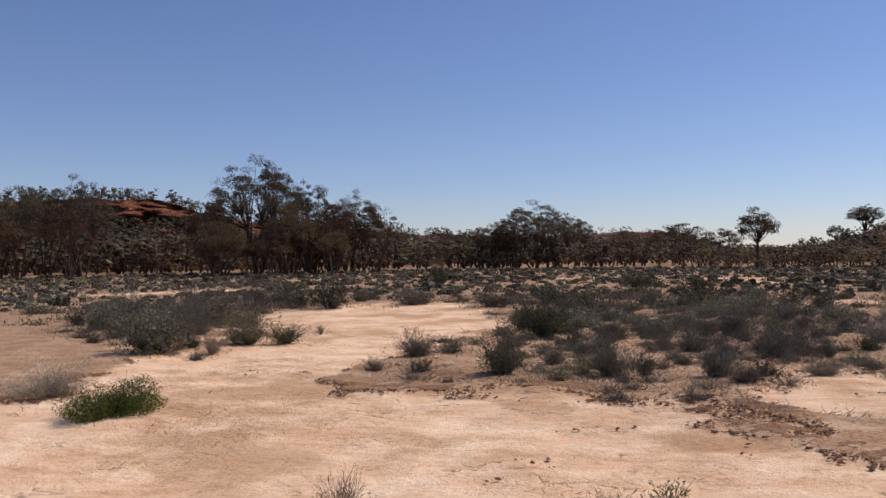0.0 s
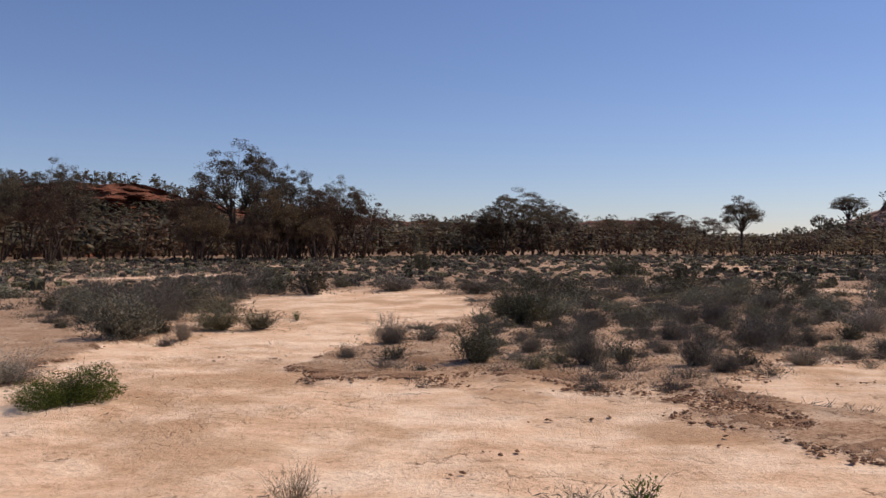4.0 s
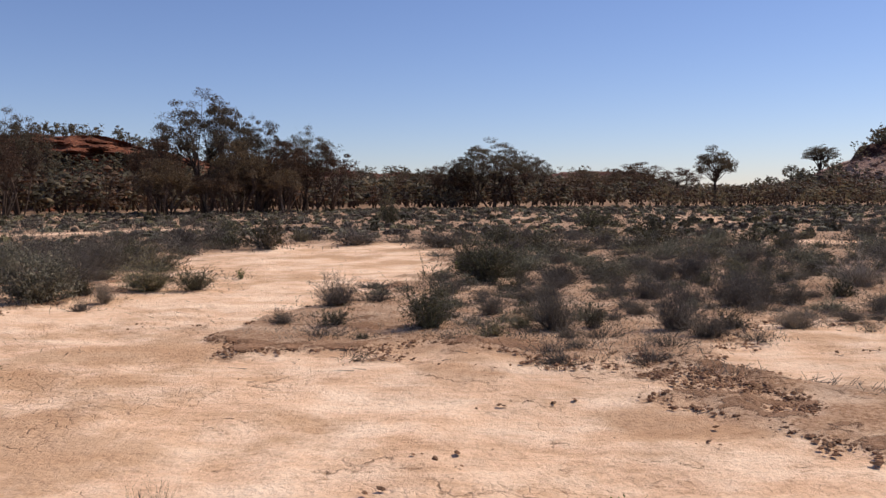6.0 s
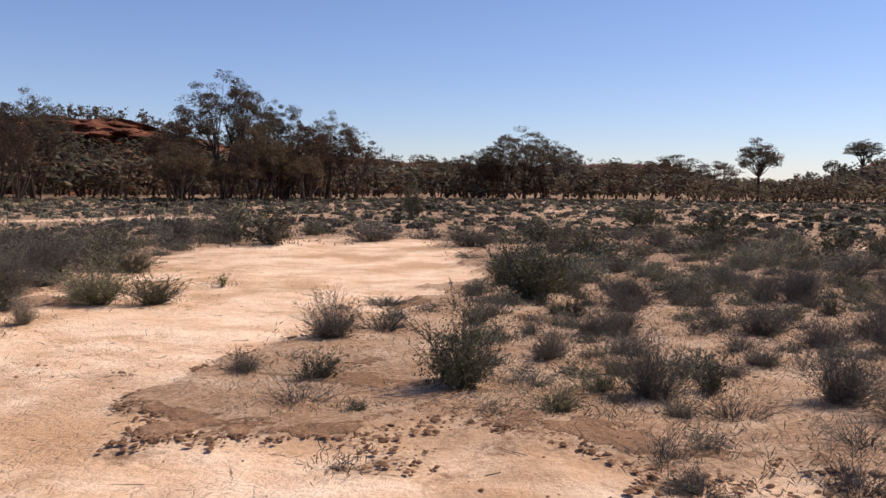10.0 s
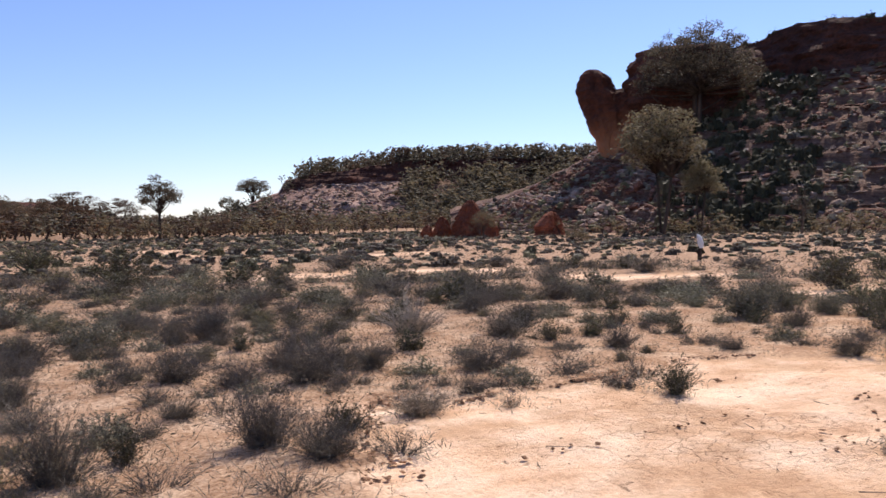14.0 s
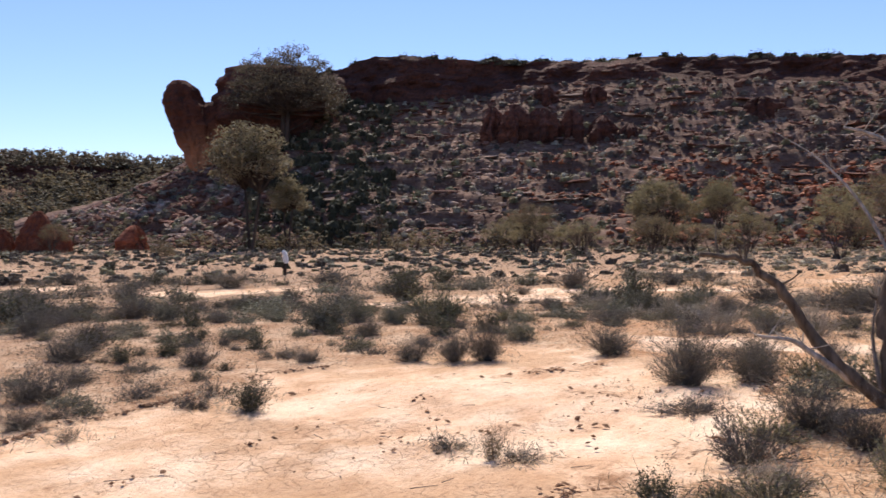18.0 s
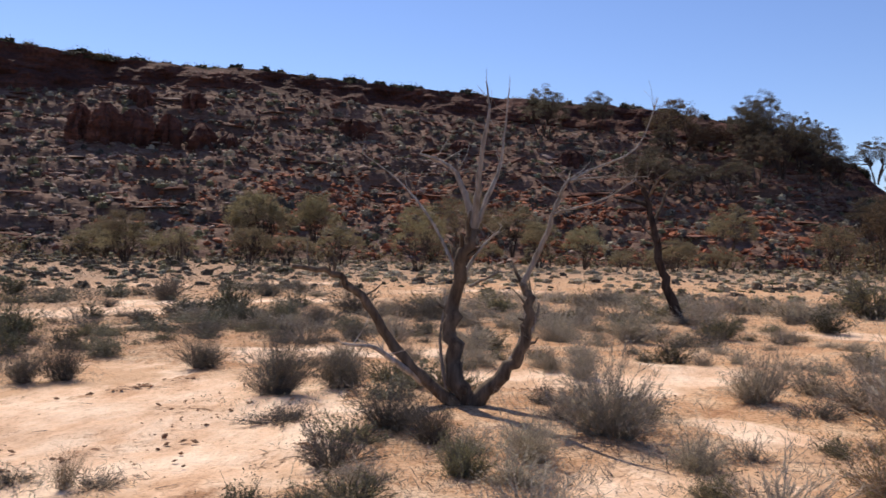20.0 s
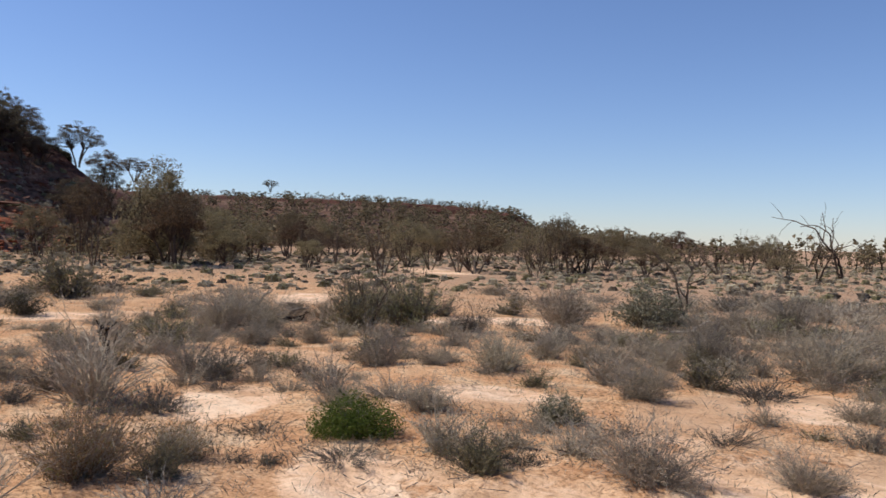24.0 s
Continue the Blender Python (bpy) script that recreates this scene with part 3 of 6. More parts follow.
far_mesa = Hill([(12, 130, 150, -0.2, -0.1), (16.5, 128, 150, 1.0, 1.1), (18.3, 125, 150, 1.7, 1.9), (18.8, 125, 150, 1.9, 2.75), (21, 122, 150, 2.3, 3.2), (24, 120, 150, 2.5, 3.5), (27, 118, 150, 2.6, 3.9),
                 (33, 116, 150, 2.8, 4.0), (38, 114, 150, 2.8, 3.8), (44, 112, 150, 2.5, 3.6)], 200, 0.6)
build_hill(far_mesa, "pale pinkish scree slope under a dark brow", "broken dark brow of the far tableland", PINK_SCREE, CLIFF, 150, None, 26.5)
build_hill(far_mesa, "dark scrubby slope of the far tableland", "dark wooded brow of the far tableland", TALUS, CLIFF, 160, 26.5, None)
left_hill = Hill([(-62, 120, 140, 2.2, 3.2), (-46, 118, 140, 2.4, 3.5), (-39, 116, 138, 2.6, 3.9), (-35, 108, 132, 2.2, 4.1), (-31, 108, 132, 1.9, 4.0), (-28, 110, 136, 2.0, 3.2), (-25, 116, 142, 1.7, 2.4),
                  (-19, 130, 160, 1.4, 1.85), (-12, 150, 180, 1.2, 1.55), (-9, 160, 190, 1.1, 1.4), (-4, 165, 200, 0.9, 1.1), (0, 170, 200, 1.2, 1.4), (5, 175, 205, 1.2, 1.4), (7, 180, 210, 0.5, 0.7), (9, 190, 215, -0.2, -0.1)], 300, 0.9, ledge=5.0)
build_hill(left_hill, "scrubby reddish slope behind the gum trees", "bright orange-red rock face behind the gum trees", ORANGE_TALUS, FACE_ROCK, 260, None, -24)
build_hill(left_hill, "low dark wooded rise behind the flat", "low dark brow of the wooded rise", TALUS, CLIFF, 140, -24, None)
back_hill = Hill([(104, 150, 210, 2.4, 2.6), (113, 150, 210, 2.55, 2.8), (120, 150, 210, 2.5, 2.7), (127, 150, 210, 2.45, 2.7), (133, 150, 210, 2.3, 2.6), (136, 150, 210, 1.9, 2.5), (139, 150, 210, 2.0, 2.3), (141.5, 150, 210, 1.4, 2.0), (143, 152, 210, 0.9, 1.0),
                  (150, 160, 210, 0.2, 0.3), (156, 165, 210, -0.2, -0.1)], 400, 0.6)
build_hill(back_hill, "low scrub-covered hill with reddish soil", "short dark ledges near the crest", TALUS, CLIFF, 260)


def rock_stack(name, material, label, centre, rings, lean=(0, 0), turns=56, seed=1, rough=0.5, ledges=0.35, square=4.0):
    """A weathered rock: rings of (height, half-width, half-depth), bitten into by noise and ledges."""
    rings = np.array(rings, float)
    z = np.linspace(0, 1, 64)
    hs, a, b = (np.interp(z, np.linspace(0, 1, len(rings)), rings[:, k]) for k in range(3))
    ang = np.linspace(0, 2 * math.pi, turns)
    A, Z = np.meshgrid(ang, hs, indexing="xy")
    ca, sa = np.cos(A), np.sin(A)
    rough_r = (fbm(ca * 1.7 + 5, Z * 0.35 + sa * 1.7, 4, seed) - 0.5) * rough * 1.6 + (fbm(ca * 1.4 + sa * 1.1 + 3, Z * 1.1, 4, seed + 5) - 0.5) * ledges + (fbm(ca * 5 + 9, Z * 1.2 + sa * 5, 3, seed + 9) - 0.5) * rough * 0.5
    k = 1 + rough_r
    box = 1 / np.maximum(np.abs(ca) ** square + np.abs(sa) ** square, 1e-6) ** (1 / square) * 0.93
    heading = math.atan2(centre[0] - HUB[0], centre[1] - HUB[1])
    right, away = np.array((math.cos(heading), -math.sin(heading))), np.array((math.sin(heading), math.cos(heading)))
    f = (Z - hs[0]) / (hs[-1] - hs[0])
    X = a[:, None] * ca * k * box + lean[0] * f
    Y = b[:, None] * sa * k * box + lean[1] * f
    P = np.stack((centre[0] + X * right[0] + Y * away[0], centre[1] + X * right[1] + Y * away[1], Z + np.zeros_like(X)), axis=-1)
    P[:, -1] = P[:, 0]
    return tagged(new(name, sheet(name, P, material, False)), label, "rock")


def hub_rock(heading, distance):
    return from_hub(heading, distance, 0.0)[:2]


# the standing rock and the block behind it, on the nose of the hill
rock_stack("rock_pillar", PILLAR_ROCK, "tall leaning red sandstone pillar, undercut at its base", hub_rock(41.0, 88), [(7.2, 0.9, 1.2), (8.6, 1.15, 1.4), (10.4, 1.5, 1.6), (12.2, 1.8, 1.8), (13.8, 1.85, 1.8), (15.0, 1.7, 1.6), (15.9, 1.25, 1.3), (16.4, 0.65, 0.8), (16.5, 0.02, 0.02)], (-1.9, 0), seed=3, rough=0.42, ledges=0.5)
rock_stack("rock_block", CLIFF, "massive red sandstone block with a flat brow", hub_rock(45.6, 90), [(7.5, 5.2, 3.8), (10.0, 5.5, 4.0), (14.0, 5.5, 4.2), (16.4, 5.3, 4.0), (18.0, 4.3, 3.2), (18.5, 2.5, 1.8), (18.6, 0.05, 0.05)], (0, 0), seed=8, rough=0.4, ledges=0.5)
rock_stack("rock_saddle", PILLAR_ROCK, "low red rock saddle joining pillar and block", hub_rock(42.0, 88.8), [(7.0, 2.2, 1.8), (10.0, 2.2, 2.0), (12.6, 2.1, 1.8), (13.8, 1.6, 1.5), (14.4, 0.9, 0.9), (14.5, 0.05, 0.05)], (0, 0), seed=12, rough=0.3)
for hd, ds, w, h0, h1, sd in ((31.3, 58, 0.85, -0.3, 2.6, 20), (29.3, 58.5, 0.5, -0.3, 1.5, 24), (32.6, 57, 0.5, -0.3, 1.3, 21), (36.9, 60, 0.9, -0.2, 1.7, 22), (28.3, 60, 0.4, -0.2, 0.9, 23)):
    rock_stack("red_outcrop", RED_ROCK, "small bright red rock outcrop at the foot of the hill", hub_rock(hd, ds), [(h0, w * 1.25, w), (h1 * 0.35, w * 1.1, w * 0.9), (h1 * 0.62, w * 0.82, w * 0.7), (h1 * 0.85, w * 0.55, w * 0.5), (h1, w * 0.2, w * 0.2), (h1 + 0.02, 0.02, 0.02)], seed=sd, rough=1.1, ledges=0.9, square=3.0)
for hd, ds, w, lo, hi, sd in ((60.8, 80, 1.5, 6.8, 8.7, 30), (62.4, 79, 1.9, 6.5, 9.0, 31), (64.3, 79, 1.9, 6.3, 8.7, 32), (66.3, 79, 1.7, 6.2, 8.5, 33), (68.3, 79, 1.7, 6.1, 8.0, 34), (70.2, 79, 1.3, 6.0, 7.2, 35), (64.6, 86, 1.7, 8.6, 9.9, 36), (67.8, 86, 1.5, 8.6, 9.9, 37),
                              (78.5, 84, 2.0, 7.6, 8.5, 38), (86.0, 82, 1.6, 6.4, 7.3, 39), (93.5, 80, 1.8, 5.8, 6.7, 40)):
    z0, z1 = HUB[2] + ds * math.tan(radians(lo)), HUB[2] + ds * math.tan(radians(hi))
    z1 -= 0.25 * (z1 - z0)
    rock_stack("rock_outcrop", CLIFF, "dark red layered outcrop on the slope", hub_rock(hd, ds), [(z0 - 1.5, w * 0.6, 1.1), (z0 + (z1 - z0) * 0.3, w * 0.66, 1.2), (z0 + (z1 - z0) * 0.7, w * 0.48, 0.9), (z1, w * 0.2, 0.4), (z1 + 0.02, 0.05, 0.05)], seed=sd, rough=1.2, ledges=0.9, square=2.6)


# ---- plants ----
# tufts, stems, side twigs a stem, leaves, leaf length and width, height for width 1, stem thickness, lean of the outer stems, leaves over the dome (0) or on the twigs (1), leaf and stem material
SHRUBS = {
    "twig": (8, 260, 9, 6400, 0.028, 0.0062, 0.68, 0.0030, 0.95, 0.92, "twig", TWIG),
    "dry": (8, 260, 9, 5200, 0.030, 0.0062, 0.60, 0.0032, 1.0, 0.92, "dry", TWIG_PALE),
    "salt": (9, 80, 6, 6400, 0.034, 0.0140, 0.56, 0.0045, 0.9, 0.55, "salt", TWIG),
    "dark": (7, 100, 7, 7000, 0.030, 0.0130, 0.85, 0.0060, 0.9, 0.65, "dark", TWIG),
    "green": (14, 90, 4, 16000, 0.030, 0.0085, 0.50, 0.0045, 0.6, 0.12, "green", TWIG),
    "olive": (8, 170, 8, 6400, 0.036, 0.0075, 0.62, 0.0042, 0.95, 0.85, "olive", TWIG),
    "rust": (8, 180, 8, 6000, 0.040, 0.0070, 0.68, 0.0042, 0.9, 0.85, "rust", TWIG_PALE),
    "low": (9, 150, 9, 1600, 0.026, 0.0060, 0.25, 0.0036, 1.3, 0.95, "twig", TWIG),
    "sparse": (5, 90, 7, 420, 0.024, 0.0060, 0.45, 0.0034, 0.9, 0.95, "twig", TWIG),
    "dead": (7, 150, 10, 300, 0.024, 0.0060, 0.60, 0.0050, 1.0, 0.95, "dry", TWIG_PALE),
    "grass": (4, 120, 2, 160, 0.06, 0.0050, 0.95, 0.0036, 0.5, 0.95, "dry", STRAW),
    "sprig": (2, 14, 2, 420, 0.085, 0.036, 0.85, 0.0130, 0.6, 0.5, "green", TWIG),
}
SHRUB_NAME = {"twig": "bluebush", "dry": "grey_shrub", "salt": "saltbush", "dark": "dark_shrub", "green": "green_shrub", "olive": "olive_shrub", "rust": "rusty_shrub",
              "low": "creeping_shrub", "sparse": "sparse_shrub", "dead": "dead_shrub", "grass": "grass_tuft", "sprig": "leafy_seedling"}
SHRUB_LABEL = {"twig": "dark grey-brown twiggy shrub on bare clay", "dry": "dry pale grey shrub with fine dense twigs", "salt": "low grey-green leafy saltbush on pale soil",
               "dark": "dark green leafy shrub with woody stems", "green": "compact bright green rounded shrub on bare soil", "olive": "olive-green shrub with thin upright stems",
               "rust": "rusty brown and olive twiggy shrub", "low": "flat creeping mat of dark dry twigs", "sparse": "thin half-bare shrub of dry twigs", "dead": "bare grey dead shrub of tangled twigs",
               "grass": "tuft of dry straw-coloured stalks", "sprig": "small upright leafy green plant"}


def shrub_meshes(kind, seed, share=1.0):
    """Wood and leaves of a shrub about 1 wide: several tufts of fanning stems, each of its own height, with side twigs."""
    tufts, stems, sides, leaves, ll, lw, high, thick, lean, tips, leaf, wood = SHRUBS[kind]
    rng = np.random.default_rng(seed)
    stems, leaves, fat = int(stems * share ** 0.6) + 3, int(leaves * share), 1 / share ** 0.4
    az, f = np.arange(tufts) * 2.4 + rng.uniform(0, 1.2, tufts), np.sqrt(np.linspace(0.0, 1.0, tufts)) * 0.30
    at = np.stack((np.cos(az) * f * rng.uniform(0.8, 1.25), np.sin(az) * f * rng.uniform(0.7, 1.0), np.full(tufts, -0.02)), axis=-1)
    tall = high * (1.0 - 0.9 * f) * rng.uniform(0.55, 1.1, tufts)
    tall[int(rng.integers(0, tufts))] = high * 1.05
    k = rng.integers(0, tufts, stems)
    turn, tilt = rng.uniform(0, 2 * math.pi, stems), lean * rng.uniform(0, 1, stems) ** 0.8
    size = tall[k] * rng.uniform(0.45, 1.08, stems)
    out = np.stack((np.cos(turn), np.sin(turn), np.zeros(stems)), axis=-1)
    root = at[k] * (0.25, 0.25, 1) + out * rng.uniform(0, 0.05, stems)[:, None]
    line = [root]
    for j in range(3):                                   # each stem leans out more towards its tip, and wavers
        a = tilt * (0.55 + 0.32 * j)
        step_way = out * np.sin(a)[:, None] + np.array((0, 0, 1.0)) * np.cos(a)[:, None] + rng.normal(size=(stems, 3)) * 0.16
        line.append(line[-1] + step_way * (size / 3)[:, None] + at[k] * (0.3, 0.3, 0))
    line = [np.maximum(p, (-9, -9, -0.02 if j == 0 else 0.012)) for j, p in enumerate(line)]
    g = Geo()
    for j, (ra, rb) in enumerate(((1.0, 0.78), (0.78, 0.55), (0.55, 0.25))):
        g.twigs(line[j], line[j + 1], thick * fat * ra, thick * fat * rb)
    line = np.stack(line)
    n = stems * sides
    s, f = np.repeat(np.arange(stems), sides), rng.uniform(0.7, 2.97, n)
    i = f.astype(int)
    q = line[i, s] + (line[i + 1, s] - line[i, s]) * (f - i)[:, None]
    way = line[i + 1, s] - line[i, s]
    way = way / (np.linalg.norm(way, axis=1)[:, None] + 1e-9) + rng.normal(size=(n, 3)) * 0.55
    e = q + way / np.linalg.norm(way, axis=1)[:, None] * (rng.uniform(0.10, 0.30, n) * np.minimum(size[s], 0.6))[:, None]
    e[:, 2] = np.maximum(e[:, 2], 0.008)
    g.twigs(q, e, thick * fat * 0.42, thick * fat * 0.18)
    l = Geo()
    n_tip = int(leaves * tips)
    k2, back = rng.integers(0, n, n_tip), rng.uniform(0, 1, n_tip)[:, None]
    way = (e - q)[k2]
    spot = e[k2] - way * back + rng.normal(size=(n_tip, 3)) * 0.012
    l.leaves(np.maximum(spot, (-9, -9, 0.01)), ll * fat, lw * fat, rng, 0.3, way / (np.linalg.norm(way, axis=1)[:, None] + 1e-9))
    n_dome = leaves - n_tip
    k2 = rng.integers(0, tufts, n_dome)                  # leafy kinds: foliage all over each tuft
    d = rng.normal(size=(n_dome, 3))
    d /= np.linalg.norm(d, axis=1)[:, None] + 1e-9
    d *= rng.uniform(0.35, 1.0, n_dome)[:, None] ** 0.5
    spot = at[k2] * (1.15, 1.15, 0) + d * np.stack((0.22 + 0 * tall[k2], 0.22 + 0 * tall[k2], tall[k2] * 0.5), axis=-1) + np.stack((0 * tall[k2], 0 * tall[k2], tall[k2] * 0.48), axis=-1)
    l.leaves(np.maximum(spot, (-9, -9, 0.01)), ll * fat, lw * fat, rng, 0.6)
    spot = np.concatenate((e, spot, line[3]))
    wide, top = np.quantile(np.hypot(spot[:, 0], spot[:, 1]), 0.93), np.quantile(spot[:, 2], 0.985)
    for geo in (g, l):
        geo.v = [v * (0.5 / wide, 0.5 / wide, high / top) for v in geo.v]
    return g.mesh("wood", wood), l.mesh("foliage", LEAF[leaf])


VARIANTS = {}


def shrub_model(kind, v, share):
    key = (kind, v, share)
    if key not in VARIANTS:
        VARIANTS[key] = shrub_meshes(kind, sum(map(ord, kind)) * 31 + v, share)
    return VARIANTS[key]


def shrub(kind, x, y, w, h, v=0, share=1.0, z=None):
    """One shrub, w metres wide and h high, on the ground at x, y."""
    stems, leaves = shrub_model(kind, v, share)
    thing = tagged(new(SHRUB_NAME[kind]), SHRUB_LABEL[kind], "shrub" if kind not in ("grass", "sprig") else "plant", SHRUB_NAME[kind] + " on the flat")
    new("wood", stems).parent = thing
    new("foliage", leaves).parent = thing
    zz = float(ground_height(x, y)) - 0.01 if z is None else z
    turn = random.uniform(0, 360)
    thing.matrix_basis = pose(x, y, zz, random.uniform(-3, 3), random.uniform(-3, 3), turn) @ Matrix.Diagonal((w * 1.12, w * 1.12, (1.15 if kind in ("twig", "dark", "dry") else 0.85 if kind == "green" else 1.1) * h / SHRUBS[kind][6], 1))
    return thing


# shrubs that stand out: x, y, width, height
PLACED = {}
PLACED["green"] = [(-4.66, 7.17, 0.79, 0.34), (4.43, 1.19, 0.59, 0.32)]
PLACED["dry"] = [(-6.08, 8.04, 0.86, 0.35), (2.56, 10.64, 0.45, 0.22), (-6.12, 12.11, 0.29, 0.3), (5.39, 5.07, 0.55, 0.34), (6.26, 4.41, 0.86, 0.64), (5.33, 4.01, 0.41, 0.27), (9.13, 4.44, 0.44, 0.33), (7.87, 2.9, 0.62, 0.52), (12.47, 4.55, 0.69, 0.44), (12.7, 3.4, 0.71, 0.5), (11, -1.76, 0.92, 0.61), (10.78, -2.34, 0.99, 0.63), (16.8, -0.41, 0.85, 0.5), (13.72, 5.06, 0.55, 0.37), (16.94, 3.67, 0.81, 0.41), (19.16, 0.09, 0.96, 0.49), (11.95, -2.54, 1.4, 0.58), (9.29, -1.21, 0.62, 0.34), (8.94, -1.91, 0.45, 0.31), (6.74, -1.13, 0.65, 0.37), (6.3, -1.55, 0.37, 0.25), (4.58, 0.28, 0.43, 0.24), (4.95, 2.24, 0.36, 0.12), (8.3, -6.98, 1.54, 0.75)]
PLACED["dry"] += [(4.44, -4.52, 0.79, 0.53), (5.35, -3.22, 0.49, 0.3), (4.46, -3.48, 0.39, 0.27), (5.62, -1.86, 0.83, 0.45), (3.07, -4.38, 1.08, 0.72), (3.67, -1.49, 0.56, 0.34), (2.35, 0.67, 0.67, 0.34), (1.66, 0.02, 0.44, 0.26), (2.04, -2.27, 0.45, 0.26), (6.09, -8.83, 0.83, 0.43), (5.27, -9.12, 0.95, 0.63), (3.45, -7.34, 0.66, 0.45)]
PLACED["grass"] = [(-1.58, 4.73, 0.31, 0.26), (0.02, 4.96, 0.2, 0.15), (4.36, 7.72, 0.26, 0.26)]
PLACED["sprig"] = [(0.34, 5.08, 0.21, 0.16), (-1.62, 16.47, 0.31, 0.4), (-5.52, 15.49, 0.24, 0.17)]
PLACED["twig"] = [(1.31, 10.52, 0.52, 0.44), (1.57, 10.04, 0.48, 0.29), (1.01, 11.64, 0.35, 0.21), (1.74, 12.57, 0.54, 0.28), (1.29, 13.13, 0.63, 0.37), (2.4, 13.13, 0.61, 0.38), (2.76, 12.86, 0.64, 0.38), (3.07, 12.65, 0.43, 0.31), (3.19, 10.94, 0.32, 0.18), (4, 12.04, 0.6, 0.29), (1.77, 15.6, 0.58, 0.37), (2.27, 15.66, 0.69, 0.49), (5.23, 13.53, 0.66, 0.34), (6.32, 15.92, 0.57, 0.43), (8.94, 27.45, 1.3, 0.6), (4.28, 21.15, 0.53, 0.31), (5.29, 21.41, 0.4, 0.29), (7.49, 10.48, 0.44, 0.28), (7.76, 10.1, 0.47, 0.37), (7.92, 9.79, 0.46, 0.38), (8.66, 12, 0.45, 0.28), (5.84, 12.11, 0.44, 0.28), (6.71, 11.35, 0.31, 0.2), (16.24, 19.1, 1.17, 0.41)]
PLACED["twig"] += [(14.3, 20.68, 1.04, 0.48), (12, 15.2, 0.78, 0.4), (16.04, 13.47, 0.46, 0.2), (-7.55, 13.53, 0.96, 0.69), (-8.45, 15.73, 1.05, 0.73), (-12.62, 20.08, 1.54, 0.65), (-12.12, 23.13, 1.34, 0.68), (-10.11, 24.77, 1.26, 0.64), (-10.48, 23.45, 1.19, 0.76), (-2.78, 12.08, 0.61, 0.38), (-0.72, 11.67, 0.44, 0.29), (0.07, 10.45, 0.52, 0.43), (-0.08, 13.04, 0.5, 0.34), (-0.38, 12.95, 0.4, 0.27), (2.31, 12.33, 0.65, 0.39), (0.14, 15.06, 0.68, 0.34), (-5.95, 25.29, 1.78, 0.51), (-3.18, 23.92, 1.22, 0.61), (-0.04, 12.08, 0.46, 0.23), (6.14, 14.44, 0.65, 0.3), (-0.01, 14.45, 0.57, 0.27), (3.68, 18.56, 0.77, 0.39), (8.93, 8.71, 0.65, 0.37), (7.47, 7.39, 0.75, 0.52)]
PLACED["twig"] += [(7.98, 6.94, 0.54, 0.43), (6.11, 6.13, 0.59, 0.36), (5.75, 5.77, 0.39, 0.38), (13.75, 8.61, 0.56, 0.33), (18.12, 13.09, 0.95, 0.56), (20.46, 11.5, 0.83, 0.42), (8.88, 7.09, 0.52, 0.36), (15.72, 8.33, 0.91, 0.52), (15.12, 6.66, 0.89, 0.52), (8.4, -4.58, 0.64, 0.42)]
PLACED["sparse"] = [(1.99, 9.83, 0.42, 0.18), (3.23, 10.42, 0.17, 0.14), (2.35, 11.82, 0.31, 0.19), (4.91, 10.79, 0.36, 0.25), (-2.29, 9.77, 0.5, 0.19), (0.02, 9.02, 0.42, 0.19), (0.87, 8.69, 0.57, 0.19), (0.53, 9.99, 0.5, 0.18), (1.13, 9.47, 0.5, 0.19), (0.66, 13.03, 0.35, 0.21), (6.45, 0.09, 0.3, 0.22), (6.57, 0.98, 0.45, 0.2), (2.55, -0.7, 0.54, 0.21), (5.65, -4.8, 0.42, 0.32)]
PLACED["dead"] = [(4.45, 14.46, 0.91, 0.47), (6.89, 1.98, 1.06, 0.7), (7.67, 0.66, 0.74, 0.5), (5.1, 0.18, 0.61, 0.24)]
PLACED["dark"] = [(5.65, 23.76, 0.51, 0.4), (7.85, 22.92, 0.92, 0.42), (8.08, 21.74, 0.7, 0.36), (4.65, 10.14, 0.38, 0.24), (10.6, 12, 0.74, 0.45), (13.44, 14.78, 0.86, 0.61), (-5.54, 13.67, 0.59, 0.34), (-7.98, 23.31, 1.16, 0.81), (-7.98, 39.64, 0.87, 1.46), (-12.26, 30.84, 1.2, 0.61), (-1.3, 10.45, 0.56, 0.55), (-1.14, 15.23, 0.99, 0.8), (1.32, 33.02, 1.39, 0.85), (2.88, 28.17, 1.79, 0.8), (5.44, 22.45, 0.52, 0.45), (-1.64, 16.54, 0.38, 0.38), (14.71, -0.22, 0.66, 0.46)]
PLACED["salt"] = [(4.48, 25.87, 0.8, 0.41), (2.24, 19.61, 0.7, 0.33), (9.51, 10.15, 0.44, 0.33), (8.98, 13, 0.65, 0.46), (9.85, 13.13, 0.47, 0.4), (9.9, 12.49, 0.45, 0.31), (7.71, 13.39, 0.54, 0.22), (8.5, 15.94, 0.43, 0.26), (11.02, 18.53, 0.86, 0.32), (9.21, 14.21, 0.33, 0.17), (17.29, 15.18, 0.45, 0.27), (-7.01, 11.97, 1.03, 0.66), (-10.62, 16.24, 0.92, 0.52), (0.92, 15.95, 0.8, 0.36), (-0.5, 17.36, 0.91, 0.41), (6.98, 21.17, 0.85, 0.43), (8.95, 17.28, 0.57, 0.34), (4.79, 18.52, 0.87, 0.34), (2.66, 20.23, 1.01, 0.38), (13.11, 9.73, 0.57, 0.34), (14.87, 10.65, 0.65, 0.43), (13.92, 9.21, 0.58, 0.4), (12.6, 7.76, 0.42, 0.26), (4.19, 2.06, 0.11, 0.09)]
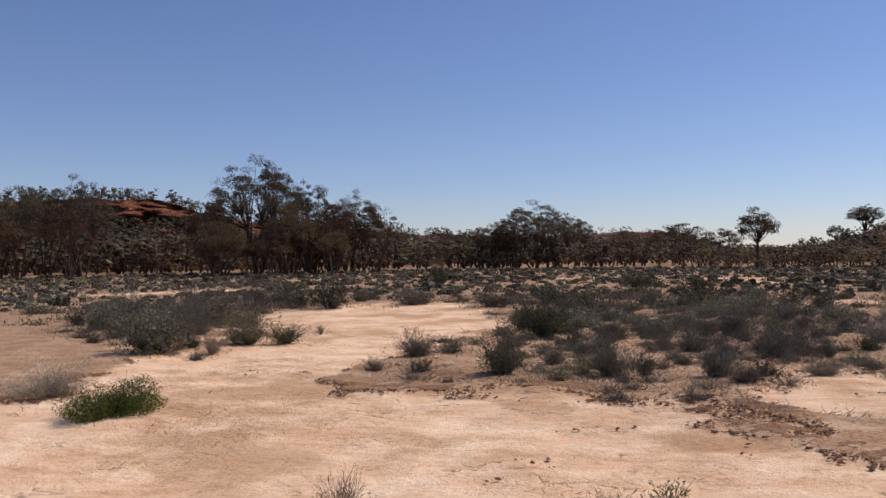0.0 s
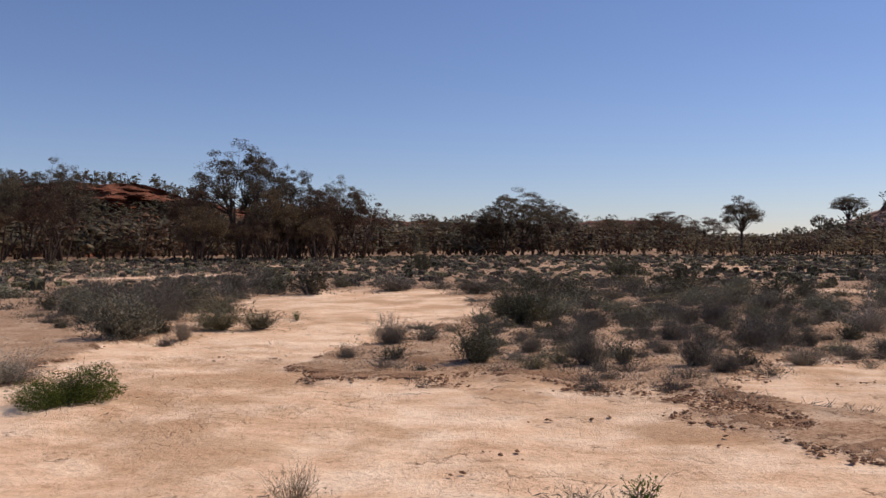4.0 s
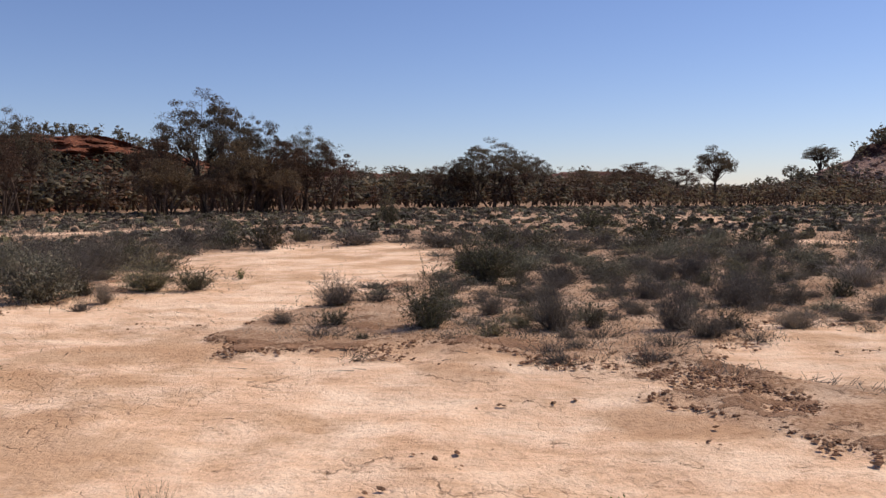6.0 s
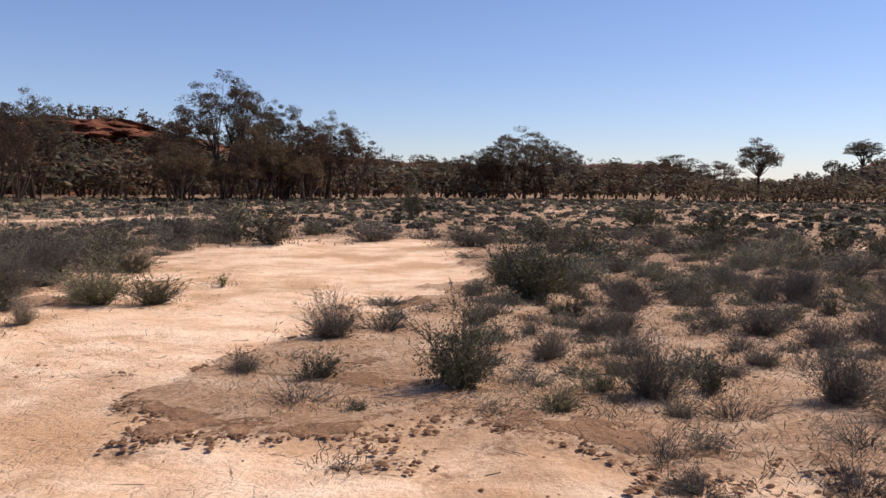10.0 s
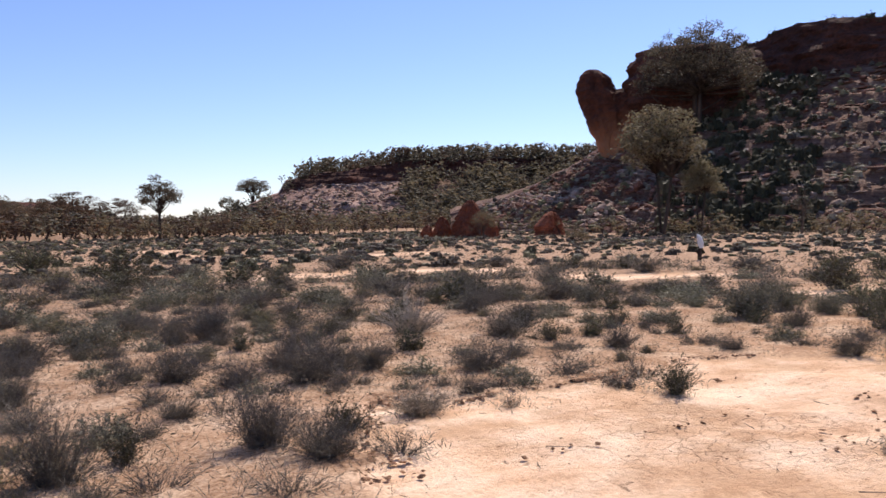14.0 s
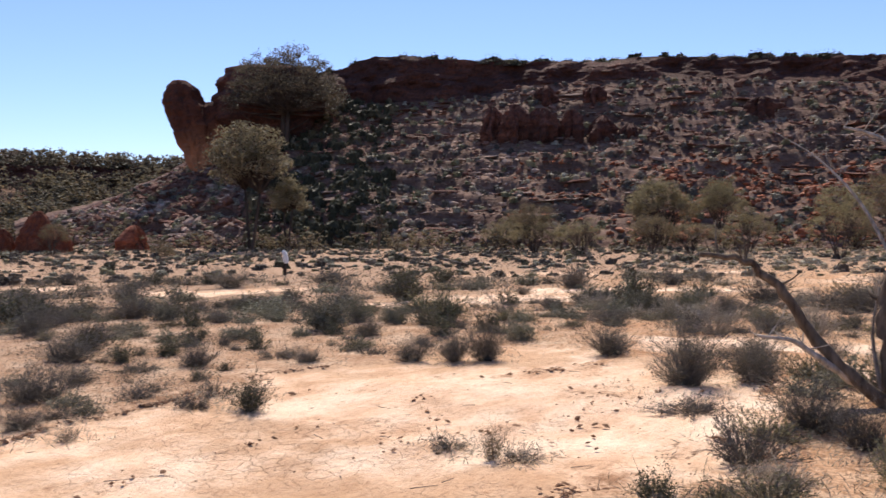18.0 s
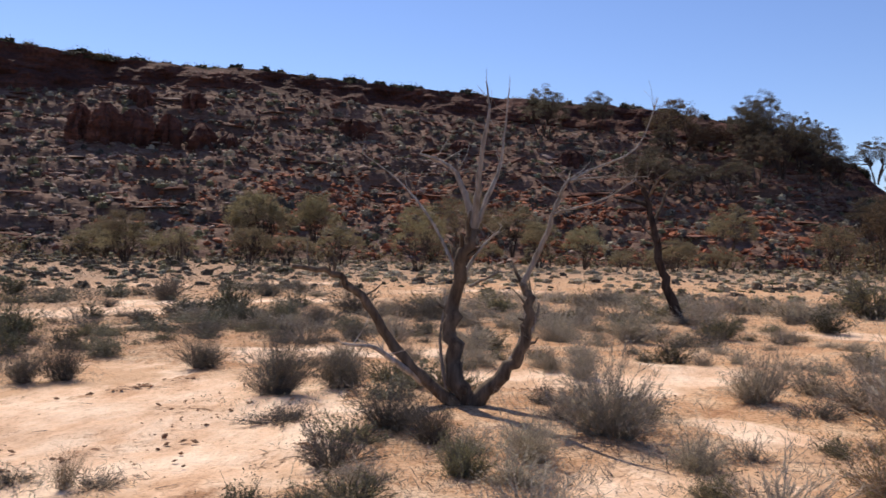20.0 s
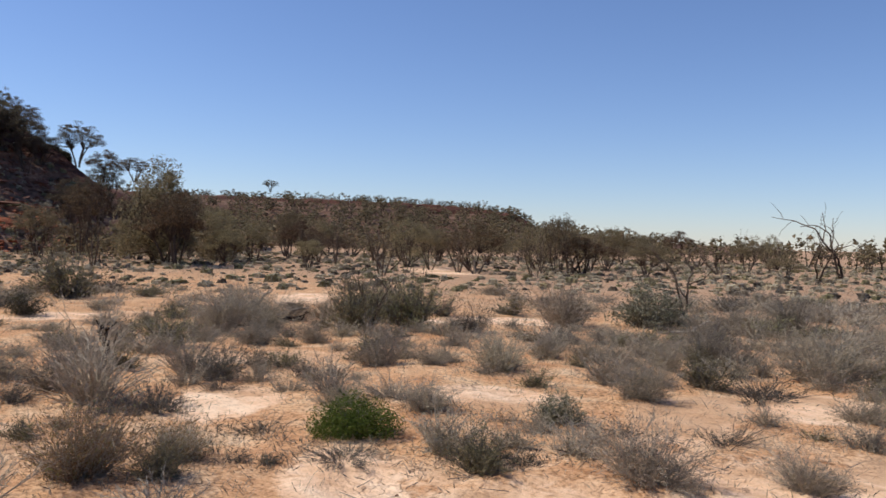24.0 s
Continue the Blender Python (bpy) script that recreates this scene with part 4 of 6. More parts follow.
PLACED["salt"] += [(7.35, -8.19, 1.23, 0.7), (3.63, -0.22, 0.37, 0.26)]
PLACED["low"] = [(4.55, 16.71, 0.67, 0.17), (4.23, 18.09, 0.85, 0.16), (4.46, 10.55, 0.31, 0.11), (4.4, 8.06, 0.24, 0.1), (4.4, 7.55, 0.29, 0.08), (7.57, 11.13, 0.44, 0.12), (6.85, 11.97, 0.58, 0.15), (-5.98, 11.31, 0.25, 0.16), (-2.42, 12.55, 0.47, 0.2), (-2.87, 14.42, 0.6, 0.11), (-0.81, 10.58, 0.49, 0.11), (0.15, 8.53, 0.35, 0.11), (-4.71, 26.39, 1.05, 0.33), (-0.94, 9.77, 0.37, 0.08), (-1.63, 8.58, 0.08, 0.03), (2.61, 12.06, 0.43, 0.2), (-1.49, 13.84, 0.42, 0.21), (-0, 18.5, 0.57, 0.28), (5.3, 12.37, 0.42, 0.14), (4.37, 11.2, 0.44, 0.17), (5.19, 6.35, 0.46, 0.3), (6.35, 7.02, 0.56, 0.13), (6.06, 1.87, 0.53, 0.23), (7.29, 2.58, 0.47, 0.21)]
PLACED["low"] += [(3.97, 1.64, 0.54, 0.11), (4.96, 1.6, 0.48, 0.11), (6.2, 2.16, 0.4, 0.12), (4.36, 2.22, 0.28, 0.09), (3.06, -2.69, 0.91, 0.21), (3.16, -0.31, 0.44, 0.11), (3.14, 0.85, 0.28, 0.09)]
PLACED["olive"] = [(-6.19, 13.49, 0.89, 0.47), (-7.79, 16.84, 0.91, 0.39), (4.87, 5.47, 0.32, 0.29), (9.5, -0, 0.79, 0.44), (4.68, 4.05, 0.3, 0.18), (13.4, 1.97, 0.68, 0.4), (18.67, -2.56, 1.27, 1.01), (4.33, 2.74, 0.3, 0.23), (5.88, 2.92, 0.25, 0.16), (9.84, -3.6, 1.07, 0.8), (9.68, -4.49, 1.13, 0.85), (3.19, 1.19, 0.45, 0.25)]
PLACED["rust"] = [(4.64, 3.05, 0.6, 0.44), (4.63, 2.47, 0.46, 0.29), (5.29, 2.6, 0.21, 0.15)]

random.seed(5)
taken = []
for kind, rows in PLACED.items():
    for k, (x, y, w, h) in enumerate(rows):
        shrub(kind, x, y, w, h, k % (4 if len(rows) > 20 else 3 if len(rows) > 8 else 2), 1.0 if math.hypot(x, y - 5) < 16 else 0.3)
        taken.append((x, y, w * (1.1 if kind == "green" else 0.5)))
taken = np.array(taken)


def clear_of(x, y, r, rows):
    return not len(rows) or ((rows[:, 0] - x) ** 2 + (rows[:, 1] - y) ** 2 > (rows[:, 2] + r) ** 2).all()


# the scrub between them, sorted by distance from the turning place
rng = np.random.default_rng(77)
cand = []
for _ in range(26000):
    hd, r = rng.uniform(-48, 176), math.sqrt(rng.uniform(3.6 ** 2, 84 ** 2))
    cand.append((hd, r))
for _ in range(4600):                                 # closer growth round the turning place
    hd, r = rng.uniform(-48, 176), math.sqrt(rng.uniform(3.6 ** 2, 16 ** 2))
    cand.append((hd, r))
cand = np.array([(HUB[0] + r * math.sin(radians(hd)), HUB[1] + r * math.cos(radians(hd)), r, hd) for hd, r in cand])
bare = np.maximum(blobs(cand[:, 0], cand[:, 1], PANS, 0.25), blobs(cand[:, 0], cand[:, 1], SWEPT, 0.25))
patch = fbm(cand[:, 0] * 0.30, cand[:, 1] * 0.30, 4, 91)
scatter = []
cells = {}
for (x, y, r, hd), b, pch in zip(cand, bare, patch):
    east = hd > 74 + rng.uniform(-8, 8)
    lush = hd < 30 and r > 15
    if b > 0.35 or rng.uniform() > (0.42 if lush else (0.20 if east else 0.38) if r < 16 else 0.22 + 0.2 * step(22, 30, r)) + 0.55 * step(0.42, 0.56, pch):
        continue
    if r < 12 and not east and not lush:
        if rng.uniform() < 0.35:
            continue
        w = rng.uniform(0.12, 0.38)
    else:
        w = rng.uniform(0.2, 0.6) if r < 14 else 0.30 + (0.75 if lush else 0.60) * rng.uniform() ** (1.3 if lush else 1.7)
    if not clear_of(x, y, w * (0.15 if east else 0.35), taken):
        continue
    key = (int(x // 1.3), int(y // 1.3))
    if any(math.hypot(x - a, y - c) < (0.34 if east and r < 14 else 0.26) * (w + d) for i in (-1, 0, 1) for j in (-1, 0, 1) for a, c, d in cells.get((key[0] + i, key[1] + j), ())):
        continue
    cells.setdefault(key, []).append((x, y, w))
    scatter.append((x, y, r, hd, w))
scatter.sort(key=lambda q: q[2])
level = ground_height([q[0] for q in scatter], [q[1] for q in scatter])
MIX_WEST = ("twig", "salt", "low", "twig", "dark", "sparse", "olive", "salt")
MIX_EAST = ("dry", "dead", "dry", "dry", "olive", "twig", "dry", "olive")


def kind_at(hd, r, g):
    if r > 14 and hd < 60:
        return ("salt", "twig", "low", "salt", "dark", "twig", "olive", "sparse")[g.integers(0, 8)]
    return (MIX_EAST if hd > 74 + g.uniform(-12, 12) else MIX_WEST)[g.integers(0, 8)]


NEAR = 1350
for x, y, r, hd, w in scatter[:NEAR]:
    kind = kind_at(hd, r, rng)
    shrub(kind, x, y, w, w * SHRUBS[kind][6] * rng.uniform(0.7, 1.1) * (0.72 if r > 12 else 1.0), int(rng.integers(0, 3)), 0.3)


class Lumps:
    """Copies one set of vertices and faces many times into one mesh."""

    def __init__(self):
        self.v, self.f, self.n = [], [], 0

    def put(self, v, f, m):
        self.v.append(v @ np.array(m)[:3, :3].T + np.array(m)[:3, 3])
        self.f.append(f + self.n)
        self.n += len(v)

    def mesh(self, name, material):
        return make_mesh(name, np.concatenate(self.v), np.concatenate(self.f), material)


def heart(g, squash):
    """A small ragged lump, the dense shaded inside of a clump of leaves."""
    v = np.array(((1, 0, 0), (0.5, 0.87, 0), (-0.5, 0.87, 0), (-1, 0, 0), (-0.5, -0.87, 0), (0.5, -0.87, 0), (0, 0, 1.0), (0, 0, -0.7)), float)
    v *= g.uniform(0.75, 1.2, (8, 1))
    v[:, 2] *= squash
    f = [(i, (i + 1) % 6, 6, 6) for i in range(6)] + [((i + 1) % 6, i, 7, 7) for i in range(6)]
    return v, f


def tangle(g, around, rings):
    """The ragged inside of a shrub, 1 wide and 1 high: a closed dome whose points stick out unevenly, like bunched twigs."""
    a = np.arange(around) * (2 * math.pi / around)
    v = []
    for k in range(rings):
        f = k / rings
        r = 0.5 * math.cos(f * 1.4) * np.where((np.arange(around) + k) % 2, g.uniform(0.85, 1.3, around), g.uniform(0.35, 0.75, around))
        v.append(np.stack((np.cos(a) * r, np.sin(a) * r, math.sin(f * 1.45) * g.uniform(0.7, 1.25, around)), axis=-1))
    v = np.concatenate(v + [np.array(((g.normal() * 0.08, g.normal() * 0.08, g.uniform(0.7, 1.0)),))])
    f = []
    for k in range(rings - 1):
        for i in range(around):
            p, q, r, s = k * around + i, k * around + (i + 1) % around, (k + 1) * around + (i + 1) % around, (k + 1) * around + i
            f += [(p, q, s, s), (q, r, s, s)] if (i + k) % 2 else [(p, q, r, r), (p, r, s, s)]
    top, e = len(v) - 1, (rings - 1) * around
    return v, f + [(e + i, e + (i + 1) % around, top, top) for i in range(around)]


def far_shrub(kind, seed, leaves=70):
    """Blades over ragged tangles, for scrub too far off to count."""
    g = np.random.default_rng(seed)
    high = SHRUBS[kind][6]
    geo = Geo()
    near = leaves > 60
    tufts = 3 if near else 2
    for k in range(tufts):
        a, f, size = g.uniform(0, 6.28), 0.26 * k / (tufts - 1), 1 - 0.3 * k / (tufts - 1)
        tall = high * g.uniform(0.65, 1.05) * size
        q = np.array((math.cos(a) * f, math.sin(a) * f, 0.0))
        v, faces = tangle(g, 12 if near else 8, 3 if near else 2)
        geo.add(q + v * (0.56 * size, 0.56 * size, tall * 0.66), faces)
        n = leaves // tufts
        d = g.normal(size=(n, 3))
        d[:, 2] = np.abs(d[:, 2])
        d /= np.linalg.norm(d, axis=1)[:, None]
        at = q + d * (0.33 * size, 0.33 * size, tall * 0.86) * g.uniform(0.6, 1.12, (n, 1))
        l = 0.085 if near else 0.14
        geo.leaves(np.maximum(at, (-9, -9, 0.02)), l, l * (0.24 if near else 0.34), g, 0.0, d * 0.7 + (0, 0, 0.35))
    return np.concatenate(geo.v), np.concatenate(geo.f)


FAR_KINDS = ("salt", "twig", "dry", "dark", "olive")
far_models = {k: [far_shrub(k, 900 + i, 16) for i in range(6)] for k in FAR_KINDS}
mid_models = {k: [far_shrub(k, 950 + i, 135) for i in range(4)] for k in FAR_KINDS}
far_lumps = {k: Lumps() for k in FAR_KINDS}
for (x, y, r, hd, w), z in zip(scatter[NEAR:], level[NEAR:]):
    kind = kind_at(hd, r, rng)
    kind = kind if kind in FAR_KINDS else "twig" if hd < 75 or rng.uniform() < 0.45 else "dry"
    v, f = (mid_models if r < 25 else far_models)[kind][rng.integers(0, 4)]
    far_lumps[kind].put(v, f, pose(x, y, z, 0, 0, rng.uniform(0, 360)) @ Matrix.Diagonal((w, w * rng.uniform(0.8, 1.2), w * rng.uniform(0.55, 0.9), 1)))

cover = {"twig": Geo(), "dry": Geo()}
for kind, lo, hi, n in (("twig", -48, 80, 6500), ("dry", 74, 176, 3600)):       # low dead herbs between the shrubs
    p = from_hub(rng.uniform(lo, hi, n), np.sqrt(rng.uniform(6.0 ** 2, 58 ** 2, n)), 0.0)
    p = p[(blobs(p[:, 0], p[:, 1], PANS, 0.25) < 0.3) & (blobs(p[:, 0], p[:, 1], SWEPT, 0.25) < 0.3) & (fbm(p[:, 0] * 0.35, p[:, 1] * 0.35, 3, 93) > (0.40 if kind == "twig" else 0.44))]
    skirt = [(x, y, w) for x, y, w in taken if (x > 5 - 0.5 * y + 3) == (kind == "dry")] + [(x, y, w * 0.5) for x, y, r, hd, w in scatter[:NEAR] if (hd > 76) == (kind == "dry")]
    around = np.repeat(np.array(skirt), 14, axis=0)       # litter under and round each shrub
    around = np.stack((around[:, 0] + rng.normal(size=len(around)) * around[:, 2] * 0.9, around[:, 1] + rng.normal(size=len(around)) * around[:, 2] * 0.9, 0 * around[:, 2]), axis=-1)
    p = np.concatenate((p, around))
    p[:, 2] = ground_height(p[:, 0], p[:, 1])
    far = np.hypot(p[:, 0] - HUB[0], p[:, 1] - HUB[1])
    p, far = np.repeat(p, 11, axis=0), np.repeat(far, 11)
    spread = np.minimum(0.10 + 0.009 * far, 0.4)[:, None]
    p += rng.normal(size=p.shape) * spread * (0.6, 0.6, 0.0)
    p[:, 2] += np.abs(rng.normal(size=len(p))) * spread[:, 0] * 0.30 + 0.015
    for near in (True, False):
        pick = (far < 18) == near
        cover[kind].leaves(p[pick], 0.06 if near else 0.11, 0.006 if near else 0.022, rng, 0.6)
for kind, geo in cover.items():
    tagged(new("ground_cover", geo.mesh("ground_cover", LEAF[kind])), "low dead herbs and twigs covering the soil between shrubs", "ground cover", kind="stuff")


# ---- trees ----
def bow(g, a, b, sag=0.15, k=4):
    """A bent limb from a to b that climbs first."""
    a, b = np.array(a, float), np.array(b, float)
    t = np.linspace(0, 1, k)[:, None]
    n = np.linalg.norm(b - a)
    mid = a + (b - a) * np.array((0.4, 0.4, 0.55)) + g.normal(size=3) * sag * n * 0.5
    return (1 - t) ** 2 * a + 2 * t * (1 - t) * mid + t * t * b


# trunks, spread of the trunks, height of the fork, clumps, leaves a clump, clump radius, its flatness, crown: lowest part, width for height 1, how hollow below, leaf length and width, trunk thickness
STYLES = {
    "gum": (5, 0.13, 0.42, 96, 105, 0.080, 0.46, 0.36, 1.05, 0.62, 0.021, 0.0075, 0.015),
    "brown": (6, 0.16, 0.36, 64, 95, 0.095, 0.55, 0.42, 0.95, 0.45, 0.030, 0.010, 0.015),
    "lone": (2, 0.03, 0.45, 56, 58, 0.100, 0.60, 0.46, 0.75, 0.70, 0.034, 0.014, 0.024),
    "umbrella": (2, 0.04, 0.52, 110, 85, 0.078, 0.65, 0.50, 0.52, 0.30, 0.024, 0.009, 0.014),
    "biggum": (2, 0.03, 0.42, 240, 95, 0.085, 0.55, 0.40, 1.20, 0.35, 0.020, 0.008, 0.024),
    "mulga": (6, 0.12, 0.30, 60, 95, 0.115, 0.75, 0.28, 1.00, 0.55, 0.036, 0.009, 0.014),
    "sheoak": (6, 0.10, 0.25, 120, 95, 0.100, 1.05, 0.08, 0.85, 0.30, 0.040, 0.008, 0.016),
    "bare": (3, 0.10, 0.35, 26, 0, 0.06, 0.80, 0.30, 0.80, 0.40, 0.03, 0.010, 0.020),
}


def tree_meshes(seed, style):
    """Trunks with limbs, and a crown of leaf clumps at the limbs' ends, of a tree 1 high."""
    g = np.random.default_rng(seed)
    wood, crown = Geo(), Geo()
    trunks, spread, fork, clumps, per, size, flat, low, wide, hollow, ll, lw, thick = style
    forks = []
    for t in range(trunks):
        az = g.uniform(0, 2 * math.pi)
        e = spread * g.uniform(0.6, 2.2)
        foot = np.array((math.cos(az) * spread * 0.25, math.sin(az) * spread * 0.25, -0.03))
        head = np.array((math.cos(az) * e, math.sin(az) * e, fork * g.uniform(0.8, 1.25)))
        path = bow(g, foot, head, 0.12, 5)
        k = thick * g.uniform(0.6, 1.1)
        wood.tube(path, k * np.linspace(1.15, 0.72, 5), 6)
        forks.append((head, path[-1] - path[-2], k * 0.72, path))
    for c in range(clumps):
        az, f = g.uniform(0, 2 * math.pi), g.uniform(0, 1) ** 0.5
        dome = low + (1 - low) * math.sqrt(max(0.0, 1 - 0.85 * f * f))
        floor_z = low + (dome - low) * hollow * (1 - 0.35 * f)
        q = np.array((math.cos(az) * f * wide * 0.44, math.sin(az) * f * wide * 0.44, g.uniform(floor_z, dome) - size * flat * 0.6 + g.normal() * 0.02))
        head, way, rad, path = min(forks, key=lambda w: np.linalg.norm(w[0][:2] - q[:2]) + g.uniform(0, 0.12))
        start = head if q[2] > head[2] else path[2 + int(g.integers(0, 2))]
        limb = bow(g, start, q, 0.22, 5)
        wood.tube(limb, rad * np.array((0.55, 0.42, 0.3, 0.2, 0.1)), 4)
        for _ in range(3 if per else 5):                   # twigs that carry the leaves
            way = g.normal(size=3)
            way[2] = abs(way[2])
            at = limb[int(g.integers(2, 5))]
            wood.tube(np.stack((at, at + way / np.linalg.norm(way) * size * g.uniform(0.6, 1.5))), rad * np.array((0.16, 0.06)), 3)
        if per:
            n = int(per * g.uniform(0.5, 1.5))
            s = size * g.uniform(0.55, 1.35)
            d = g.normal(size=(n, 3))
            d /= np.linalg.norm(d, axis=1)[:, None]
            d *= (g.uniform(0.05, 1, n) ** 0.45)[:, None] * s
            d[:, 2] = d[:, 2] * flat + 0.25 * s * flat
            crown.leaves(q + d, ll, lw, g, -0.4)
    return wood, crown, wide


TREE_NAME = {"gum": "gum_tree", "brown": "scorched_gum_tree", "lone": "lone_gum_tree", "umbrella": "slender_gum_tree", "biggum": "large_gum_tree", "mulga": "mulga_tree", "sheoak": "sheoak_tree", "bare": "bare_tree"}
TREE_LABEL = {"gum": "dark multi-stemmed gum tree with umbrella-like leaf clumps", "brown": "brownish dense gum tree with thin dark trunks", "lone": "lone small gum tree with a rounded crown on the flat",
              "umbrella": "slender gum tree with an olive crown at the slope's foot", "biggum": "large spreading gum tree on the rocky slope", "mulga": "olive-green mulga tree with several thin stems",
              "sheoak": "dense feathery olive tree with low branches", "bare": "leafless dead tree with crooked grey limbs"}
TREE_LEAF = {"gum": "gum", "brown": "brown", "lone": "gum", "umbrella": "slender", "biggum": "gum", "mulga": "mulga", "sheoak": "mulga", "bare": "gum"}
TREE_BARK = {"bare": BARK_GREY, "mulga": BARK_DARK}
tree_models = {}


def tree_model(kind, v):
    if (kind, v) not in tree_models:
        w, c, wide = tree_meshes(sum(map(ord, kind)) * 17 + v, STYLES[kind])
        tree_models[kind, v] = (w.mesh("trunk", TREE_BARK.get(kind, BARK_DARK), True), c.mesh("crown", LEAF[TREE_LEAF[kind]]) if c.v else None, wide)
    return tree_models[kind, v]


def tree(kind, x, y, z, h, w, v=0):
    trunk, crown, wide = tree_model(kind, v)
    thing = tagged(new(TREE_NAME[kind]), TREE_LABEL[kind], "tree", TREE_NAME[kind] + "s")
    new("trunk", trunk).parent = thing
    if crown:
        new("crown", crown).parent = thing
    s = w / wide
    thing.matrix_basis = pose(x, y, z, 0, 0, random.uniform(0, 360)) @ Matrix.Diagonal((s, s, h, 1))
    return thing


# trees: x, y, z of the foot, height, width
TREES = {}
TREES["gum"] = [(-50.3, 63.6, -0.3, 8.8, 6.4), (-51, 68.2, -0.1, 8.4, 6.2), (-47.4, 68.4, 0.2, 9.4, 7.4), (-32.1, 72.8, -0, 11.2, 9.9), (-31.4, 77.5, -0.1, 10.4, 6.6), (-28.4, 76.5, 0, 9.1, 6.4), (-24, 78.1, -0, 8.3, 5.9), (-7.8, 93.5, -0, 7.7, 9.3), (-3.3, 103.7, 0.4, 5.8, 4.8), (-9.9, 94.5, 0, 6.3, 6.6), (-5.2, 94.8, 0, 6.9, 7.0), (-12.0, 97, 0, 4.6, 6.0), (42.9, 148.8, 5.1, 3.9, 6.4), (38.4, 150.1, 3.8, 2.3, 3.1), (42.9, 148.9, 5.1, 4.3, 6.8), (85.9, 2.7, 11.6, 6.5, 5.6), (87.5, -2.7, 12.6, 5.3, 4.2), (82, -16.8, 9.6, 6.7, 5), (84.9, -24.4, 10.2, 4.2, 4.6)]
TREES["gum"] += [(81.2, -28.5, 8.1, 4.3, 5.4), (89.8, -38.5, 7.6, 2.7, 4.8), (164.7, -108.3, 12.4, 3, 4.4)]
TREES["brown"] = [(-34, 67.4, 0, 6.9, 5.4), (-24.9, 73.5, 0.1, 6.6, 5.6), (-21.6, 76.7, 0, 6.5, 6.3), (-12.9, 94.9, -0.2, 5.8, 5.7), (-18.4, 102.1, -0.5, 5.1, 6.2), (2.3, 108.7, 0.3, 4.3, 7.9), (9.4, 113.4, 0.5, 5.1, 9.8), (14.8, 112.8, 1, 3.8, 6.8), (46, -14.2, 0.5, 3.9, 2.4), (82.5, -10, 9.3, 6.9, 6.3), (82.9, -13.3, 9.7, 4.4, 4.7), (76.6, -29.1, 6.3, 3.2, 3.5), (49.5, -16.3, 0.6, 4.1, 3)]
TREES["lone"] = [(13.5, 78.5, 0.1, 5.5, 4.1)]
TREES["umbrella"] = [(47.3, 53.8, -0.3, 10.8, 7.0), (50.9, 53.1, -0, 6, 3.4)]
TREES["bare"] = [(49.3, 42.5, -0.4, 4.8, 2.5), (38.5, 21.5, -0.4, 3.4, 1.7), (38.5, 21.7, -0.4, 3, 2), (47.6, -9.9, 1, 2.1, 1.7), (36.7, -22.6, 0.2, 2.9, 1.9), (34.1, -22.7, 0.1, 3.2, 1.8), (25.1, -17.8, -0.1, 2.8, 1.9), (21.7, -23.6, -0.3, 3.2, 2), (22.7, -34.9, -0.2, 2.4, 1.6), (35.9, -77.5, 0, 3.7, 3.1)]
TREES["mulga"] = [(54.9, 33.6, 0.1, 2.9, 3.6), (28, 40.3, -0.8, 1.9, 1.4), (26.5, 47.5, 0, 2.1, 1.7), (55.2, 22.7, 0.4, 4.6, 5), (60, 20.2, 0.7, 4.5, 3), (51.4, 31.9, 0.1, 2.4, 2.8), (53.2, 22.5, 0.5, 4.5, 4.4), (58.1, 19.6, 1.4, 3.6, 3.7), (39.6, 9.9, -0, 3.6, 3), (53.9, 5.5, 0.8, 3.5, 4.1), (43.8, 8, 0.1, 4.5, 3.6), (54.2, -8.4, 1, 3.5, 3.8), (45.7, 1.5, 0.3, 2.5, 2.8), (41.6, -0.2, 0.3, 1.2, 1.7), (23.2, -27.5, -0.2, 3.4, 2.2), (33.7, -34.5, 0.1, 2.5, 3.2)]
TREES["mulga"] += [(41.4, -38.3, -0.1, 2.5, 3.3), (43.3, -23.7, -0.1, 3, 2.5), (31.8, -45.8, 0, 3.1, 2.5), (29.3, -37.9, -0.4, 3.2, 2.5)]
TREES["biggum"] = [(61.1, 62.6, 8.5, 10.9, 13)]
TREES["sheoak"] = [(38.9, -15.1, -0.1, 5.5, 4.5), (41, -19.8, -0.1, 3.3, 2.3)]

random.seed(9)
for kind, rows in TREES.items():
    for k, (x, y, z, h, w) in enumerate(rows):
        hd, d = math.degrees(math.atan2(x - HUB[0], y - HUB[1])), math.hypot(x - HUB[0], y - HUB[1])
        if 34 < hd < 116 and d > 55 and z < 2.5:          # at the foot of the red hill, not in it
            f = 55 / d
            x, y, z, h, w = HUB[0] + (x - HUB[0]) * f, HUB[1] + (y - HUB[1]) * f, HUB[2] + (z - HUB[2]) * f, h * f, w * f
        tree(kind, x, y, z - 0.1, h, w, k % (4 if len(rows) > 6 else 2))
for k in range(16):                                   # trees on the falling end of the red hill
    hd, u = random.uniform(97, 119), random.uniform(0.25, 1.0)
    x, y, z = main_hill.slope(np.array(hd), np.array(u))
    tree("gum", x, y, z - 0.1, (random.uniform(3.4, 5.4) if hd > 103 else random.uniform(2.2, 4.0)), random.uniform(3.0, 5.0), k % 4)
